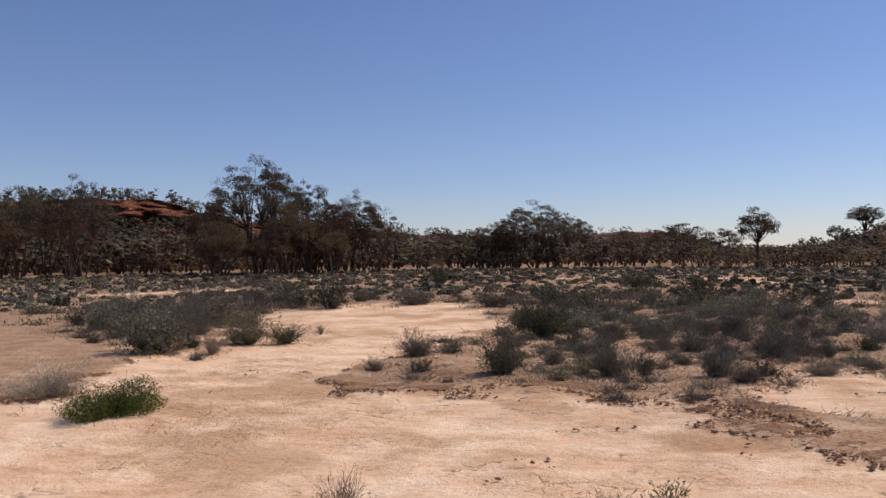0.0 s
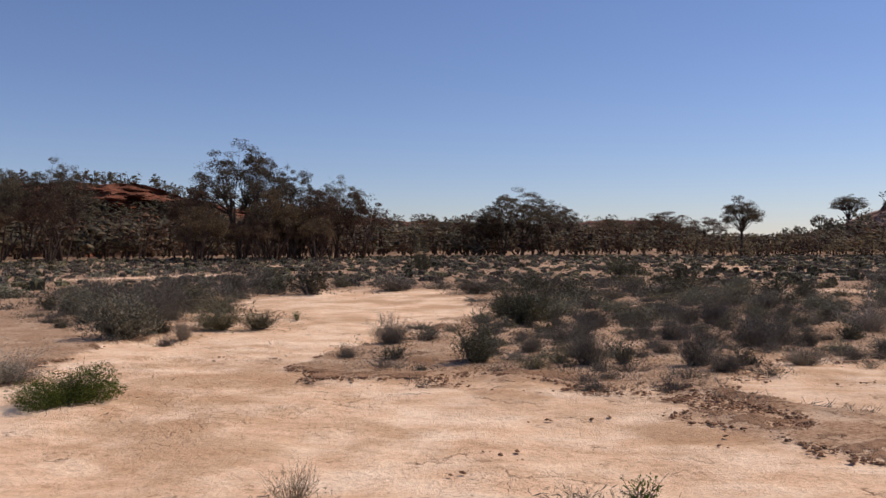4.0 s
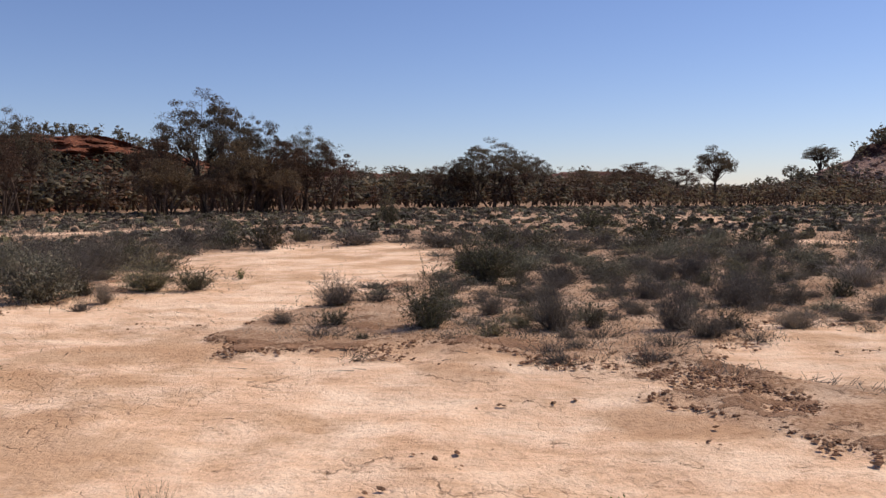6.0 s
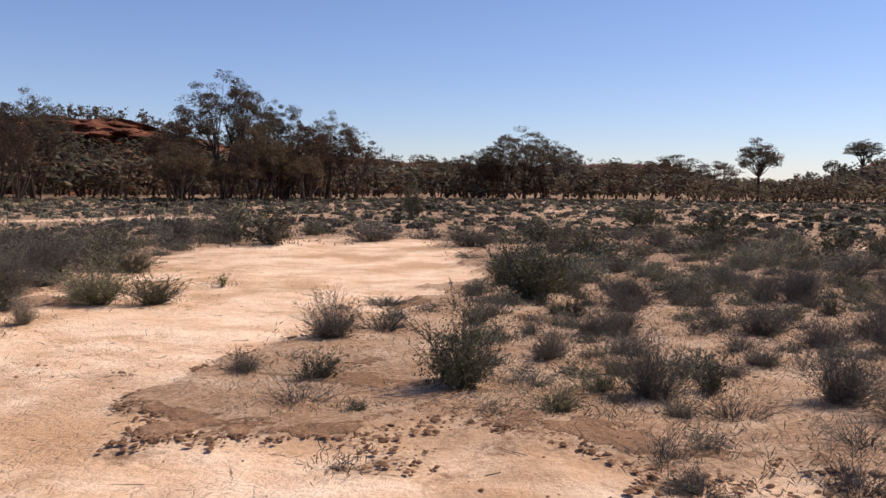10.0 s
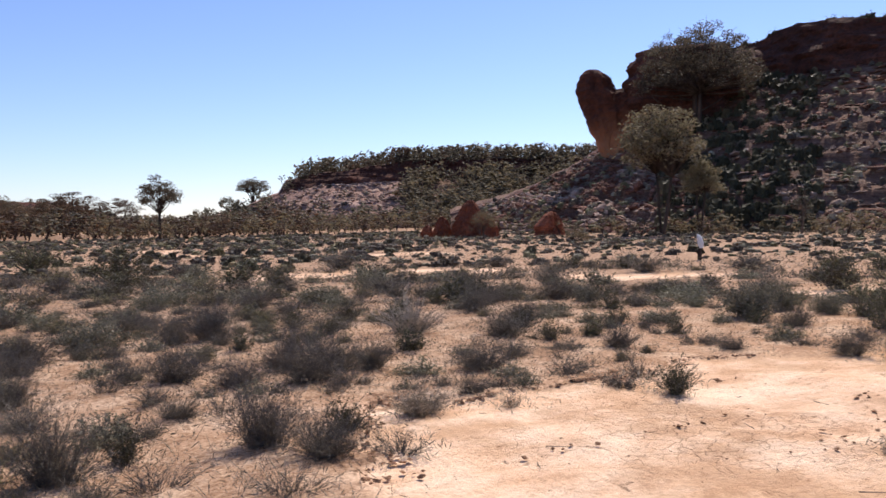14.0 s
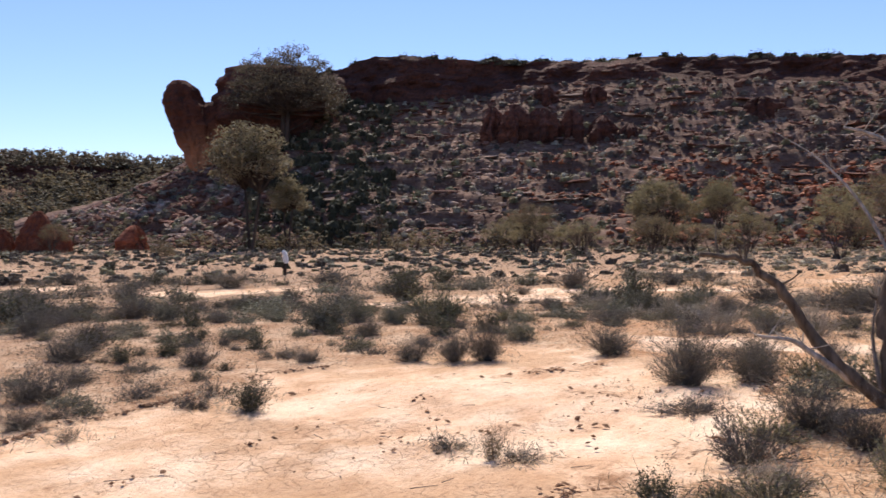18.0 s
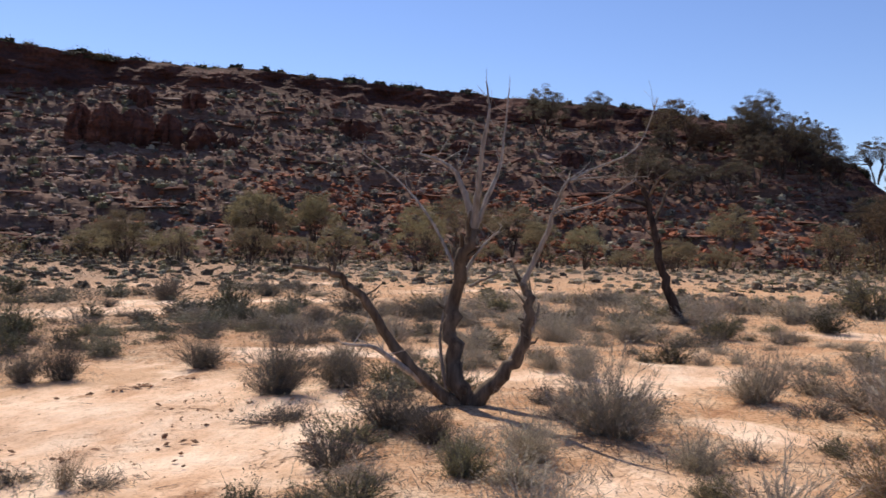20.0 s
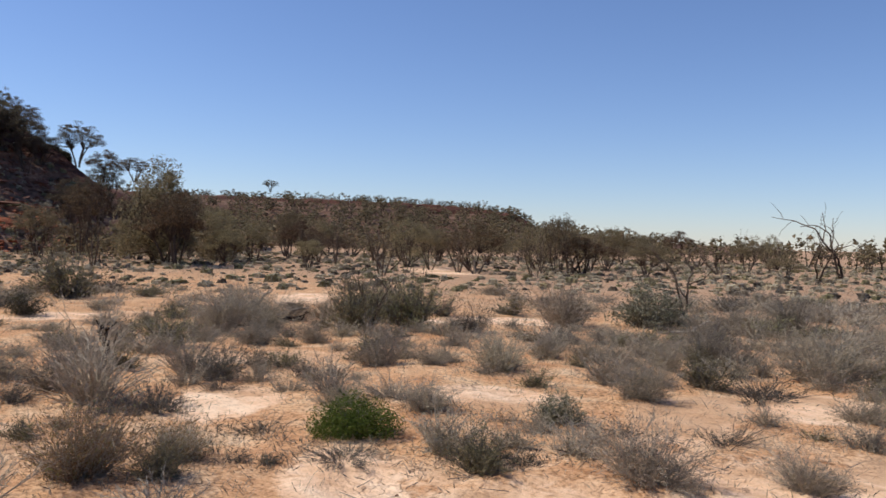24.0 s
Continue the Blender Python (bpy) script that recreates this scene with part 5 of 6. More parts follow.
for k in range(8):                                   # the thick stand on its last shoulder
    hd, u = random.uniform(105.5, 114.5), random.uniform(0.62, 1.0)
    x, y, z = main_hill.slope(np.array(hd), np.array(u))
    tree("gum", x, y, z - 0.2, random.uniform(3.4, 5.8) * (1.15 if hd < 110 else 0.85), random.uniform(4.0, 6.2), k % 4)
for k in range(16):                                   # mulga along its foot
    hd = random.uniform(60, 124)
    x, y, z = from_hub(hd, random.uniform(44, 55), 0.0)
    tree("mulga", x, y, z, random.uniform(1.6, 3.4), random.uniform(2.0, 3.6), k % 4)
for k in range(64):                                   # open scrub woodland on the sand
    hd = random.uniform(110, 160)
    x, y, z = from_hub(hd, random.uniform(38, 80), 0.0)
    tree(("mulga", "bare", "brown", "mulga", "bare")[k % 5], x, y, z, 1.3 + (2.9 if hd < 128 else 1.9) * random.random() ** 1.5, random.uniform(1.6, 3.8), k % 4)
for k in range(26):                                   # the underwood of the gum grove
    hd = random.choice((random.uniform(-52, -38), random.uniform(-29, -16), random.uniform(-28, -18)))
    x, y, z = from_hub(hd, random.uniform(66, 80), 0.0)
    tree("brown", x, y, z, random.uniform(3.5, 6.5), random.uniform(3.6, 6.0), k % 4)

# woods in the distance, too many to count
wood_lumps, leaf_lumps = Lumps(), {"gum": Lumps(), "brown": Lumps(), "mulga": Lumps()}


def far_tree(seed, leaves=63, flat=0.8):
    """A round bushy tree, 1 high and about as wide, with its crown nearly down to the ground."""
    g = np.random.default_rng(seed)
    geo, trunk = Geo(), Geo()
    for _ in range(2):
        a, e = g.uniform(0, 6.28), g.uniform(0.1, 0.3)
        trunk.tube([(0, 0, -0.03), (math.cos(a) * e * 0.4, math.sin(a) * e * 0.4, 0.3), (math.cos(a) * e, math.sin(a) * e, 0.7)], (0.022, 0.016, 0.006), 3, False)
    for _ in range(9):
        f, a = g.uniform(0, 1) ** 0.5, g.uniform(0, 6.28)
        q = np.array((math.cos(a) * f * 0.40, math.sin(a) * f * 0.40, g.uniform(0.30 - 0.1 * f, 0.45 + 0.45 * math.sqrt(1 - 0.85 * f * f))))
        v, faces = heart(g, 1.0)
        geo.add(q + v * g.uniform(0.05, 0.09), [w[:3] for w in faces])
        n = leaves // 9
        d = g.normal(size=(n, 3))
        d *= g.uniform(0.06, 0.18, (n, 1)) / np.linalg.norm(d, axis=1)[:, None]
        geo.leaves(q + d, 0.115, 0.060, g)
    return (np.concatenate(trunk.v), np.concatenate(trunk.f)), (np.concatenate(geo.v), np.concatenate(geo.f))


far_trees = [far_tree(700 + k) for k in range(6)]


def wood_at(p, h, kind, g, squash=1.0):
    (tv, tf), (lv, lf) = far_trees[g.integers(0, 6)]
    m = pose(p[0], p[1], p[2], 0, 0, g.uniform(0, 360)) @ Matrix.Diagonal((h * squash, h * squash, h, 1))
    wood_lumps.put(tv, tf, m)
    leaf_lumps[kind].put(lv, lf, m)


g = np.random.default_rng(31)
for _ in range(700):                                  # wood behind the flat
    hd = g.uniform(-46, 20)
    d = g.uniform(88, 150) if hd < 17 else g.uniform(100, 150)
    wood_at(from_hub(hd, d, 0.0), 1.5 + d * math.tan(radians(float(np.interp(hd, (-46, -30, -14, -9, 1, 5, 8.5, 14, 17, 20), (2.6, 2.4, 1.9, 1.6, 1.4, 1.8, 0.8, 0.7, 1.1, 1.4))) * g.uniform(0.3, 1.0))), "brown" if g.uniform() < 0.5 else "gum", g, g.uniform(1.0, 1.7))
for _ in range(420):                                  # brow of the far tableland and of the hill behind the gums
    hd = g.uniform(19.5, 40)
    wood_at(from_hub(hd, g.uniform(152, 170), elevation=float(np.interp(hd, far_mesa.rows[:, 0], far_mesa.rows[:, 4])) - 0.3), g.uniform(1.2, 4.4), "brown" if g.uniform() < 0.3 else "gum", g, g.uniform(0.9, 1.5))
for _ in range(150):
    hd = g.uniform(-46, 6)
    f, c, b, t = left_hill.rails(hd)
    wood_at(from_hub(hd, c + g.uniform(3, 12), elevation=float(t) - 0.2), g.uniform(1.5, 3.2), "gum", g, 1.2)
for hill, lo, hi, n, h0, h1, kind in ((far_mesa, 13, 40, 420, 1.4, 3.4, "gum"), (far_mesa, 27, 40, 170, 1.8, 4.6, "mulga"), (left_hill, -48, 6, 760, 1.2, 3.4, "gum"), (back_hill, 105, 152, 900, 1.8, 3.8, "mulga")):
    hds, us = g.uniform(lo, hi, n), g.uniform(0, 1, n)
    for hd, u, p in zip(hds, us, hill.slope(hds, us)):
        if hill is far_mesa and 18 < hd < 27 and u > 0.25 and g.uniform() < 0.95:
            continue
        wood_at(p, g.uniform(h0, h1), kind, g, 1.3)
for _ in range(170):                                  # trees before the orange face, but for its open end
    hd = g.uniform(-48, -24)
    if -34.5 < hd < -30.3:
        continue
    wood_at(left_hill.slope(np.array(hd), np.array(g.uniform(0.7, 1.0))), g.uniform(2.0, 4.0), "brown" if g.uniform() < 0.6 else "gum", g, 1.1)
for _ in range(200):                                  # crest of the low hill and the plain beyond
    hd = g.uniform(108, 143)
    f, c, b, t = back_hill.rails(hd)
    wood_at(from_hub(hd, c + g.uniform(3, 15), elevation=float(t) - 0.15), g.uniform(1.2, 2.8), "gum", g, 1.4)
for _ in range(300):
    hd = g.uniform(112, 178)
    wood_at(from_hub(hd, g.uniform(62, 190) if hd > 124 else g.uniform(56, 76), -0.1), g.uniform(1.4, 3.2), "mulga", g, 1.1)
for _ in range(230):                                  # thicket below the tableland
    hd = g.uniform(6, 40)
    wood_at(from_hub(hd, g.uniform(72, 116), 0.0), g.uniform(1.0, 2.8), "brown" if g.uniform() < 0.5 else "mulga", g, 1.3)
for _ in range(130):                                  # thicket along the foot of the red hill
    hd = g.uniform(36, 116)
    wood_at(from_hub(hd, g.uniform(50, 60), 0.0), g.uniform(0.6, 1.6), "mulga", g, 1.3)

# low scrub on the slopes
for hill, lo, hi, n in ((main_hill, 32, 114, 3600), (main_hill, 44, 54, 420), (far_mesa, 14, 40, 450), (left_hill, -46, 0, 300)):
    hds, us = g.uniform(lo, hi, n), g.uniform(0.02, 1, n)
    for hd, u, p in zip(hds, us, hill.slope(hds, us)):
        kind = ("twig", "dry", "olive", "twig")[g.integers(0, 4)] if lo != 44 else "dark"
        v, f = far_models[kind][g.integers(0, 4)]
        if hill is far_mesa and 18 < hd < 27 and u > 0.25 and g.uniform() < 0.8:
            continue
        w = 0.35 + 1.3 * g.uniform() ** 2 if lo != 44 else g.uniform(0.9, 2.2)
        far_lumps[kind].put(v, f, pose(p[0], p[1], p[2] - 0.05, 0, 0, g.uniform(0, 360)) @ Matrix.Diagonal((w, w, w * 1.1, 1)))
for _ in range(700):                                  # scrub along the brow
    hd = g.uniform(43, 112)
    f, c, b, t = main_hill.rails(hd)
    kind = ("twig", "dark", "olive")[g.integers(0, 3)]
    v, q = mid_models[kind][g.integers(0, 4)]
    p = from_hub(hd, c + g.uniform(3.2, 6), elevation=float(t) - 0.30)
    w = g.uniform(0.6, 1.3) if g.uniform() < 0.85 else g.uniform(1.5, 2.6)
    far_lumps[kind].put(v, q, pose(*p, 0, 0, g.uniform(0, 360)) @ Matrix.Diagonal((w * 1.3, w * 1.3, w * 0.9, 1)))
FAR_LABEL = {"salt": "grey-green saltbush scattered over the flat", "twig": "dark twiggy scrub on flat and slopes", "dry": "dry grey scrub over the orange sand", "dark": "dark green scrub on flat and slopes", "olive": "olive scrub on the sand and slopes"}
for kind, lumps in far_lumps.items():
    tagged(new("scrub", lumps.mesh("scrub", LEAF[kind])), FAR_LABEL[kind], "scrub", kind="stuff")
tagged(new("woodland_trunks", wood_lumps.mesh("woodland_trunks", BARK_DARK)), "thin dark trunks of the distant woods", "woodland", kind="stuff")
for kind, lumps in leaf_lumps.items():
    tagged(new("woodland", lumps.mesh("woodland", LEAF[kind])), {"gum": "dark grey-green distant gum woods", "brown": "brownish scorched gum woods", "mulga": "olive-grey distant mulga scrub"}[kind], "woodland", kind="stuff")


# ---- rubble ----
def stone(seed, jag=0.25):
    g2 = np.random.default_rng(seed)
    bm = bmesh.new()
    bmesh.ops.create_icosphere(bm, subdivisions=1, radius=0.5)
    v = np.array([q.co for q in bm.verts])
    f = np.array([[q.index for q in face.verts] + [face.verts[2].index] for face in bm.faces])
    bm.free()
    n = g2.normal(size=(5, 3))
    for d in n:                                        # broken faces
        d /= np.linalg.norm(d)
        h = v @ d
        v -= np.outer(np.maximum(h - g2.uniform(0.22, 0.4), 0), d)
    return v * (1 + g2.normal(size=(len(v), 1)) * jag * 0.3), f


stones = [stone(k) for k in range(8)]
chips = [(v * 0.5, np.array(f)) for v, f in (heart(np.random.default_rng(60 + k), 0.7) for k in range(8))]
rubble = {"DARK": Lumps(), "PALE": Lumps(), "ORANGE": Lumps()}
for hill, lo, hi, n, s0, s1 in ((main_hill, 31, 46, 4200, 0.15, 0.75), (main_hill, 38, 113, 13000, 0.10, 0.6), (main_hill, 70, 111, 2800, 0.2, 0.75), (far_mesa, 18, 27, 900, 0.3, 1.1), (left_hill, -42, -26, 300, 0.4, 1.6)):
    hds, us = g.uniform(lo, hi, n), g.uniform(0.0, 1, n) ** 0.8
    if lo == 70:                                       # the spill of fresh red stones low on the slope
        us = 0.06 + 0.42 * g.uniform(size=n)
    tints, spill = fbm(hds * 0.35, us * 5, 3, 55), fbm(hds * 0.5, us * 6, 3, 59)
    for hd, u, p, tint, low_orange in zip(hds, us, hill.slope(hds, us), tints, spill):
        red = hill is main_hill and 62 < hd and 0.05 < u < 0.52
        which = "ORANGE" if red and g.uniform() < 0.62 or hill is left_hill else "PALE" if hill is far_mesa or (tint > (0.49 if hd < 44 else 0.47 if u < 0.75 else 0.60) and hd < 96) and g.uniform() < 0.75 else "DARK"
        if lo == 70:
            which = "ORANGE"
            if low_orange < 0.47:
                continue
        s = s0 + (s1 - s0) * g.uniform() ** 1.5 * (1.0 if g.uniform() < 0.96 else 2.0)
        v, f = stones[g.integers(0, 8)] if s > 0.4 else chips[g.integers(0, 8)]
        rubble[which].put(v, f, pose(p[0], p[1], p[2] + s * 0.1, g.uniform(-25, 25), g.uniform(-25, 25), g.uniform(0, 360)) @ Matrix.Diagonal((s * g.uniform(0.8, 1.8), s, s * g.uniform(0.4, 0.8), 1)))
for key, mat, label in (("DARK", DARK_ROCK, "dark red angular stones over the slopes"), ("PALE", PALE_ROCK, "pale pinkish scree stones over the slopes"), ("ORANGE", ORANGE_ROCK, "bright red stones low on the slope")):
    tagged(new("rubble", rubble[key].mesh("rubble", mat)), label, "rubble", kind="stuff")
slab_lumps = {"DARK": Lumps(), "PALE": Lumps()}
for _ in range(420):                                  # ledges that follow the beds along the slope
    hd, u = g.uniform(38, 112), g.uniform(0.1, 1.0)
    p = main_hill.slope(np.array(hd), np.array(u))
    s = 0.3 + 1.3 * g.uniform() ** 2
    which = "PALE" if fbm(np.array(hd * 0.3), np.array(u * 4), 3, 58) > 0.53 and hd < 74 else "DARK"
    v, f = stones[g.integers(0, 8)]
    slab_lumps[which].put(v, f, pose(p[0], p[1], p[2] + 0.05, g.uniform(-6, 6), g.uniform(-6, 6), -hd + g.uniform(-25, 25)) @ Matrix.Diagonal((s * g.uniform(1.5, 4.0), s * 0.9, s * g.uniform(0.15, 0.36), 1)))
tagged(new("rock_ledges", slab_lumps["PALE"].mesh("rock_ledges", PALE_ROCK)), "pale bedded ledges along the slope", "rock", kind="stuff")
tagged(new("rock_ledges", slab_lumps["DARK"].mesh("rock_ledges", DARK_ROCK)), "dark red bedded ledges along the slope", "rock", kind="stuff")


# ---- dead wood ----
def dead_tree(name, label, foot, heading, limbs, bark, tip_bark=None, seed=1, twigs=3):
    """A dead tree of limbs given as bent lines (across, up, away) with a thickness at each end; each limb is a part."""
    q = np.random.default_rng(seed)
    thing = tagged(new(name), label, "dead tree")
    for k, (thick, thin, line) in enumerate(limbs):
        pts = np.array([(a, c, b) for a, b, c in line], float)
        n = 4 * (len(pts) - 1) + 1
        t, ts = np.linspace(0, len(pts) - 1, n), np.arange(len(pts))
        fine = np.stack([np.interp(t, ts, pts[:, j]) for j in range(3)], axis=-1)
        for _ in range(2):
            fine[1:-1] = (fine[:-2] + 2 * fine[1:-1] + fine[2:]) / 4
        fine[1:-1] += q.normal(size=(n - 2, 3)) * thin * 0.5
        geo = Geo()
        geo.tube(fine, np.linspace(thick, thin, n) * q.uniform(0.9, 1.1, n), 9 if thick > 0.03 else 6)
        for _ in range(twigs):
            i = int(q.integers(n // 2, n))
            way = q.normal(size=3)
            way[2] = abs(way[2]) + 0.3
            way /= np.linalg.norm(way)
            e = fine[i] + way * q.uniform(0.12, 0.38)
            geo.tube(np.stack((fine[i], (fine[i] + e) / 2 + q.normal(size=3) * 0.02, e)), np.array((0.6, 0.4, 0.2)) * max(thin, 0.004), 4)
        part("trunk" if k == 0 else "limb", geo, bark if thick > 0.046 or tip_bark is None else tip_bark, thing, smooth=True)
    thing.matrix_basis = pose(foot[0], foot[1], float(ground_height(foot[0], foot[1])) - 0.03, 0, 0, -heading)
    return thing


dead_tree("dead_tree", "large bare dead tree with several bleached grey limbs", (7.2, 5.6), 86.5, [
    (0.085, 0.045, ((0.02, 0.0, 0), (-0.14, 0.37, 0), (-0.17, 0.74, 0.05), (-0.12, 1.10, 0.05), (-0.06, 1.42, 0.0), (0.02, 1.62, 0.0))),
    (0.040, 0.010, ((0.02, 1.60, 0), (-0.02, 1.80, 0.05), (-0.10, 2.02, 0.1), (-0.20, 2.18, 0.12), (-0.48, 2.28, 0.15))),
    (0.035, 0.006, ((0.02, 1.60, 0), (0.05, 1.95, -0.1), (0.08, 2.35, -0.15), (0.14, 2.62, -0.15), (0.10, 2.90, -0.1))),
    (0.030, 0.006, ((0.00, 1.50, 0), (0.15, 1.92, 0.1), (0.26, 2.18, 0.2), (0.28, 2.45, 0.2), (0.32, 2.9, 0.25))),
    (0.075, 0.030, ((0.06, 0.06, 0), (0.27, 0.28, -0.1), (0.42, 0.50, -0.15), (0.51, 0.76, -0.2), (0.52, 1.02, -0.2), (0.45, 1.15, -0.2))),
    (0.030, 0.014, ((0.45, 1.13, -0.2), (0.54, 1.32, -0.2), (0.64, 1.58, -0.25), (0.72, 1.84, -0.3), (0.83, 2.05, -0.3))),
    (0.014, 0.004, ((0.82, 2.03, -0.3), (1.04, 2.15, -0.2), (1.28, 2.24, -0.1), (1.48, 2.38, 0.0), (1.64, 2.82, 0.1))),
    (0.012, 0.004, ((0.82, 2.03, -0.3), (1.06, 2.06, -0.4), (1.44, 2.06, -0.5))),
    (0.012, 0.004, ((0.70, 1.75, -0.3), (1.08, 1.86, -0.45), (1.34, 2.03, -0.5))),
    (0.060, 0.018, ((-0.08, 0.02, -0.05), (-0.41, 0.30, -0.15), (-0.72, 0.65, -0.2), (-0.87, 0.96, -0.25), (-1.08, 1.16, -0.3), (-1.24, 1.22, -0.3), (-1.52, 1.25, -0.35))),
    (0.034, 0.012, ((-0.34, 0.22, -0.1), (-0.62, 0.44, -0.25), (-0.78, 0.57, -0.3), (-1.06, 0.61, -0.4))),
    (0.022, 0.008, ((-0.18, 0.12, 0.05), (-0.27, 0.60, 0.15), (-0.21, 0.98, 0.2))),
    (0.018, 0.006, ((-0.10, 1.15, 0.05), (0.10, 1.46, 0.2), (0.26, 1.60, 0.3))),
    (0.016, 0.005, ((0.00, 1.10, 0), (0.14, 1.18, -0.2), (0.26, 1.25, -0.3))),
    (0.016, 0.004, ((-0.12, 1.20, 0.05), (-0.35, 1.68, 0.3), (-0.70, 2.08, 0.5), (-1.06, 2.32, 0.6))),
    (0.020, 0.006, ((0.30, 0.30, 0.1), (0.48, 0.62, 0.2), (0.52, 0.95, 0.25))),
    (0.018, 0.006, ((0.48, 0.62, -0.15), (0.58, 0.80, -0.1), (0.62, 1.0, -0.1))),
], BARK_GREY, BARK_SILVER, 4, 8)
dead_tree("leaning_tree", "leaning half-burnt tree with a few bare top branches", (15.55, 2.1), 100, [
    (0.10, 0.04, ((0.0, 0.0, 0), (-0.26, 0.60, 0), (-0.40, 1.1, 0), (-0.50, 1.6, 0), (-0.68, 2.25, 0), (-0.76, 2.6, 0))),
    (0.05, 0.012, ((-0.62, 2.2, 0), (-0.95, 2.32, 0.1), (-1.30, 2.38, 0.1))),
    (0.045, 0.010, ((-0.70, 2.55, 0), (-0.95, 2.7, -0.1), (-1.12, 2.75, -0.1))),
    (0.04, 0.010, ((-0.55, 1.9, 0), (-0.40, 2.3, 0.2), (-0.30, 2.6, 0.3), (-0.05, 2.75, 0.4))),
    (0.035, 0.010, ((-0.66, 2.4, 0), (-0.50, 2.7, -0.2), (-0.30, 2.85, -0.3))),
    (0.03, 0.008, ((-0.45, 1.6, 0), (-0.75, 1.8, 0.3), (-0.95, 2.1, 0.4))),
], BARK_BURNT, BARK_GREY, 6, 7)
for (x, y), hd, h, sd in (((7.3, -9.3), 150, 1.9, 11), ((12.8, -35.3), 165, 4.2, 12), ((13.4, -33.8), 164, 2.8, 13), ((9.6, -3.6), 138, 1.3, 14)):
    q = np.random.default_rng(sd)
    rows = []

    def grow(at, lean, up, length, thick, level):
        """A crooked limb with forks, each at its own lean."""
        line = [at]
        for _ in range(4):
            lean += q.normal() * 0.28
            line.append((line[-1][0] + math.sin(lean) * length / 4, line[-1][1] + math.cos(lean) * up * length / 4, line[-1][2] + q.normal() * 0.06 * length))
        rows.append((thick, thick * 0.4, tuple(line)))
        if level:
            for f in range(3 if level > 1 else 2):
                grow(line[2 + f % 3], lean + (0.75 if f % 2 else -0.75) * q.uniform(0.5, 1.4), up, length * q.uniform(0.45, 0.75), thick * 0.45, level - 1)

    for t in range(2):
        grow((q.normal() * 0.04, 0.0, q.normal() * 0.04), q.uniform(-0.45, 0.45), 1.0, h * (0.68 if t == 0 else 0.55), 0.017 * h, 2)
    dead_tree("dead_sapling", "small crooked dead tree, dark at the foot", (x, y), hd, rows, BARK_BURNT, BARK_GREY, sd, 0)
dead_tree("fallen_branch", "fallen weathered branch lying in the scrub", (11.2, -2.3), 128, [
    (0.075, 0.03, ((-0.5, 0.08, 0), (-0.1, 0.14, 0.05), (0.35, 0.2, 0.1), (0.9, 0.22, 0.1))),
    (0.04, 0.012, ((-0.1, 0.14, 0), (0.15, 0.4, 0.1), (0.3, 0.62, 0.1))),
    (0.035, 0.01, ((0.2, 0.18, 0), (0.35, 0.05, -0.1), (0.4, -0.02, -0.2))),
    (0.03, 0.01, ((0.4, 0.2, 0.1), (0.7, 0.34, 0.2), (1.0, 0.38, 0.25))),
], BARK_BURNT, BARK_SILVER, 8, 3)
dead_tree("burnt_stump", "short burnt stump with a jagged top", (8.3, 1.25), 117, [
    (0.055, 0.035, ((0.02, 0.0, 0), (0.0, 0.2, 0), (-0.03, 0.42, 0), (-0.05, 0.50, 0))),
    (0.025, 0.01, ((0.0, 0.2, 0), (0.08, 0.3, 0), (0.1, 0.42, 0))),
], BARK_BURNT, None, 9, 2)
dead_tree("fallen_branch", "bleached grey branch lying on the sand", (6.3, -7.6), 150, [
    (0.04, 0.02, ((-0.5, 0.05, 0), (0.0, 0.08, 0.05), (0.6, 0.16, 0.1))),
    (0.025, 0.01, ((0.0, 0.08, 0), (0.2, 0.22, 0.1), (0.35, 0.28, 0.1))),
], BARK_SILVER, None, 10, 3)

# a white scrap caught on a stub
WHITE = bark_material("white_cloth", (0.72, 0.70, 0.66), (0.86, 0.85, 0.82), 3.0)
stub = tagged(new("marker"), "small white weathered marker on a dark stub in the scrub", "marker")
geo = Geo()
geo.tube([(0, 0, -0.05), (0.01, 0, 0.2), (0.0, 0.0, 0.42)], (0.07, 0.06, 0.035), 8)
geo.tube([(0.03, 0, 0.1), (-0.12, 0, 0.3), (-0.2, 0.02, 0.34)], (0.03, 0.022, 0.01), 6)
part("stub", geo, BARK_BURNT, stub)
geo = Geo()
geo.tube([(0.05, 0, 0.36), (0.04, 0, 0.5), (0.0, 0, 0.68), (-0.05, 0, 0.78)], (0.07, 0.09, 0.075, 0.02), 8)
part("cloth", geo, WHITE, stub, "white rag", True)
stub.matrix_basis = pose(19.0, 23.3, 0.0, 0, 0, -45)


# ---- small litter ----
q = np.random.default_rng(202)
flakes, bits, sticks, stubble = Lumps(), Lumps(), Geo(), Geo()
n = 420000
fx, fy = q.uniform(-8, 9, n), q.uniform(3.5, 16, n)
keep = q.uniform(size=n) < np.maximum(blobs(fx, fy, CRUSTS, 0.5) * crust_bands(fx, fy) * 0.35, worn(fx, fy)[1] * 0.95) * (np.hypot(fx, fy - 5) < 9) * np.where(worn(fx, fy)[2] > 0.62, 0.12, 1.0)
fx, fy = fx[keep][:40000], fy[keep][:40000]
for x, y, z in zip(fx, fy, ground_height(fx, fy)):
    s = 0.014 + 0.040 * q.uniform() ** 2.2
    v, f = chips[q.integers(0, 8)]
    flakes.put(v, f, pose(x, y, z + 0.022, q.uniform(-22, 22), q.uniform(-22, 22), q.uniform(0, 360)) @ Matrix.Diagonal((s * q.uniform(0.8, 1.6), s, s * q.uniform(0.5, 1.0), 1)))
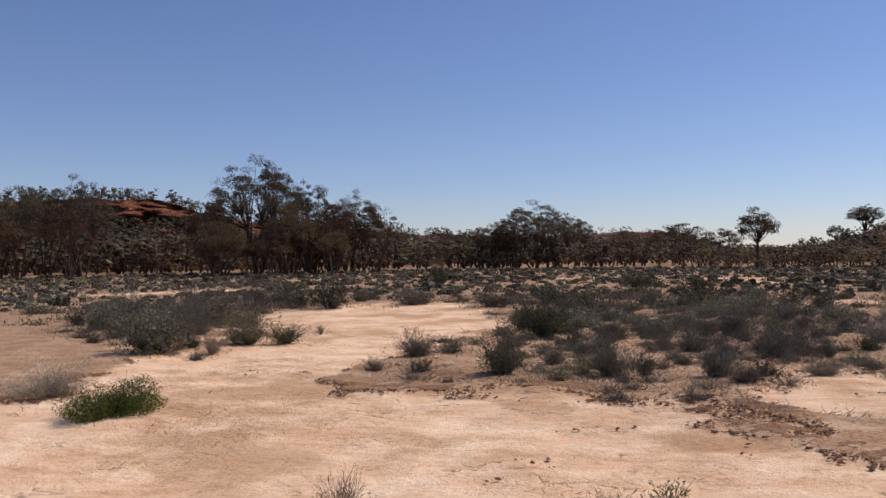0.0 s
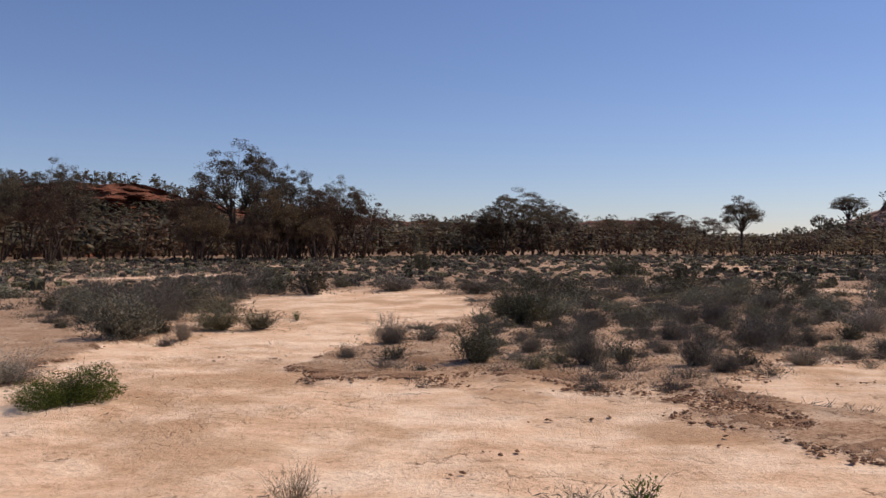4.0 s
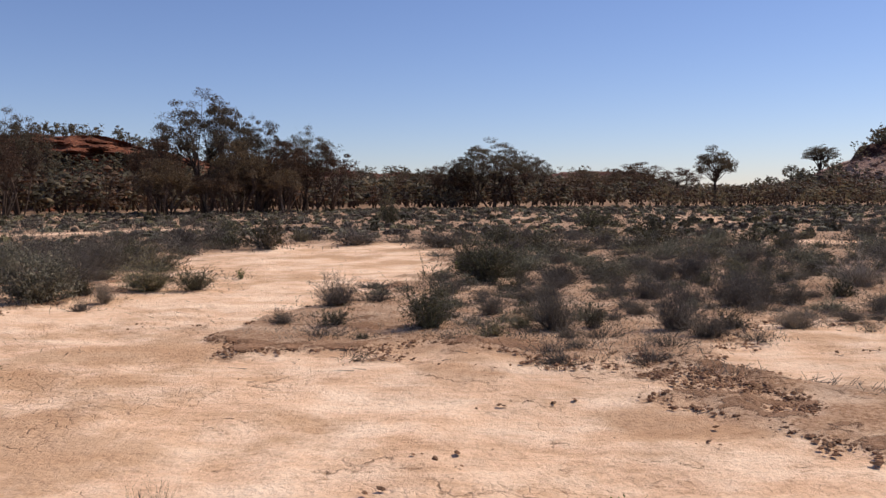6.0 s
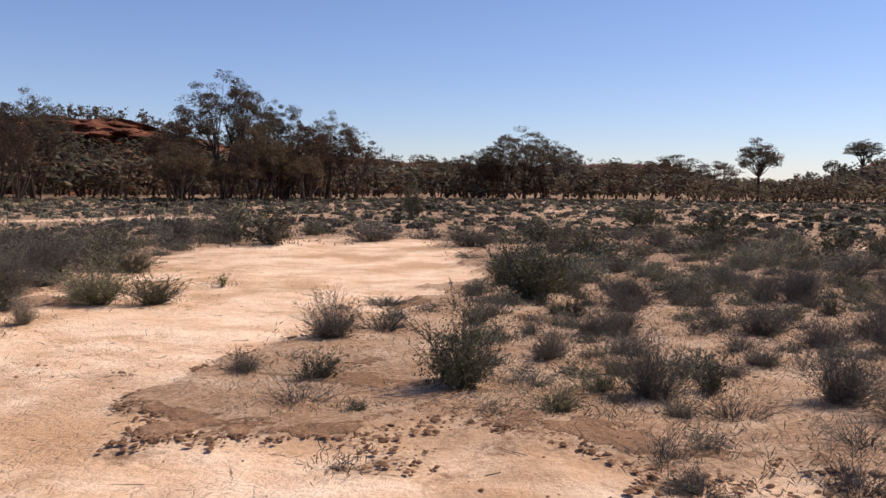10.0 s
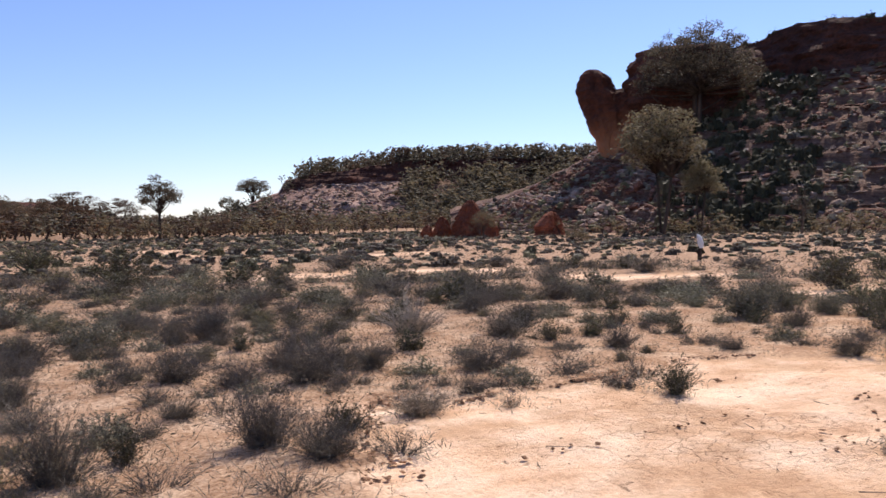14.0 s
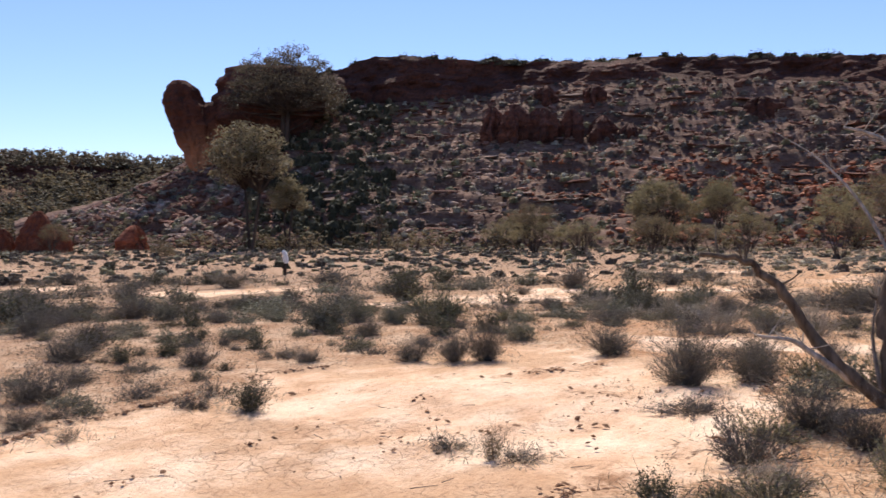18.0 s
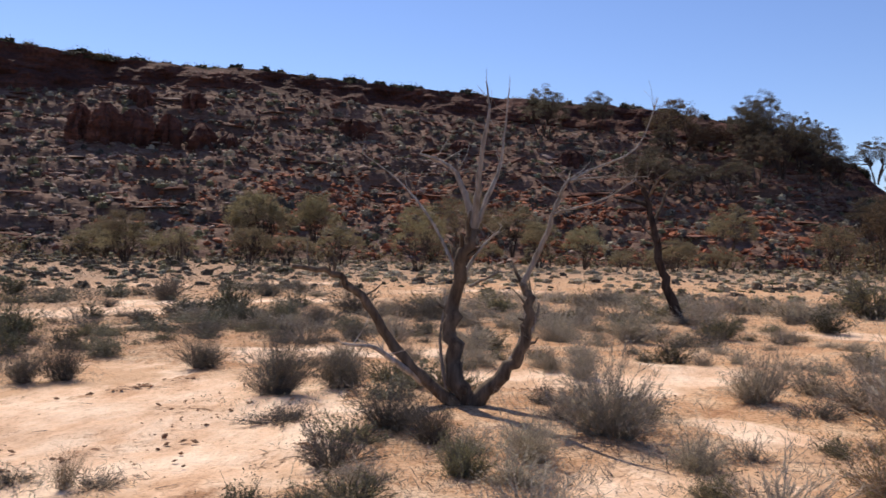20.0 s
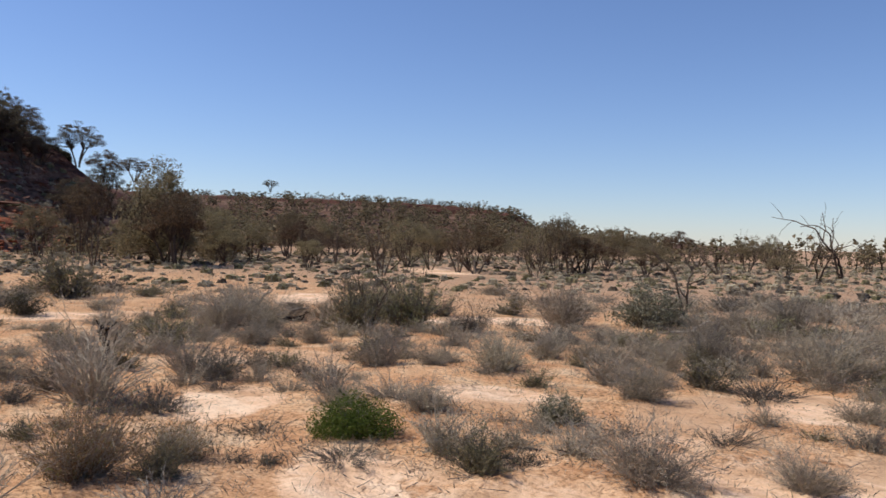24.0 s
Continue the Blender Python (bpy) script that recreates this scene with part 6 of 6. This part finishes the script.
tagged(new("soil_crust", flakes.mesh("soil_crust", CRUST)), "loose brown flakes of curled soil crust", "soil crust", kind="stuff")
for _ in range(900):
    hd, d = q.uniform(-45, 175), 3.5 + 20 * q.uniform() ** 1.6
    x, y, _z = from_hub(hd, d, 0.0)
    s = q.uniform(0.006, 0.02) * (1 if q.uniform() < 0.97 else 2.0)
    v, f = stones[q.integers(0, 8)]
    bits.put(v, f, pose(x, y, float(ground_height(x, y)) + s * 0.12, q.uniform(-20, 20), q.uniform(-20, 20), q.uniform(0, 360)) @ Matrix.Diagonal((s * 1.3, s, s * 0.7, 1)))
tagged(new("pebbles", bits.mesh("pebbles", CRUST)), "small dark pebbles and clods on the clay", "pebbles", kind="stuff")
def strewn(n, reach, power):
    """Places round the turning place, thinning outwards, with the height of the ground."""
    p = from_hub(q.uniform(-45, 175, n), 3.3 + reach * q.uniform(size=n) ** power, 0.0)
    p[:, 2] = ground_height(p[:, 0], p[:, 1])
    return p, blobs(p[:, 0], p[:, 1], PANS)


p, b = strewn(2600, 18, 1.5)
p = p[(b < 0.5) | (q.uniform(size=len(p)) < 0.15)]
a, l = q.uniform(0, 6.28, len(p)), q.uniform(0.04, 0.2, len(p))
sticks.twigs(p + (0, 0, 0.006), p + np.stack((np.cos(a) * l, np.sin(a) * l, q.uniform(0.004, 0.05, len(p))), axis=-1), 0.0035, 0.0015)
tagged(new("dry_sticks", sticks.mesh("dry_sticks", TWIG)), "dry grey sticks and twigs strewn over the soil", "twigs", kind="stuff")
p, b = strewn(12000, 24, 1.3)
p = p[(b < 0.4) & (fbm(p[:, 0] * 0.5, p[:, 1] * 0.5, 3, 71) > 0.42)]
p = np.repeat(p, 5, axis=0) + q.normal(size=(5 * len(p), 3)) * (0.035, 0.035, 0.0)
a, l = q.uniform(0, 6.28, len(p)), q.uniform(0.03, 0.13, len(p))
stubble.twigs(p - (0, 0, 0.005), p + np.stack((np.cos(a) * l * 0.7, np.sin(a) * l * 0.7, l * q.uniform(0.3, 1.0, len(p))), axis=-1), 0.0032, 0.0014)
tagged(new("dry_stubble", stubble.mesh("dry_stubble", TWIG_PALE)), "thin dry stubble of dead herbs between the shrubs", "stubble", kind="stuff")
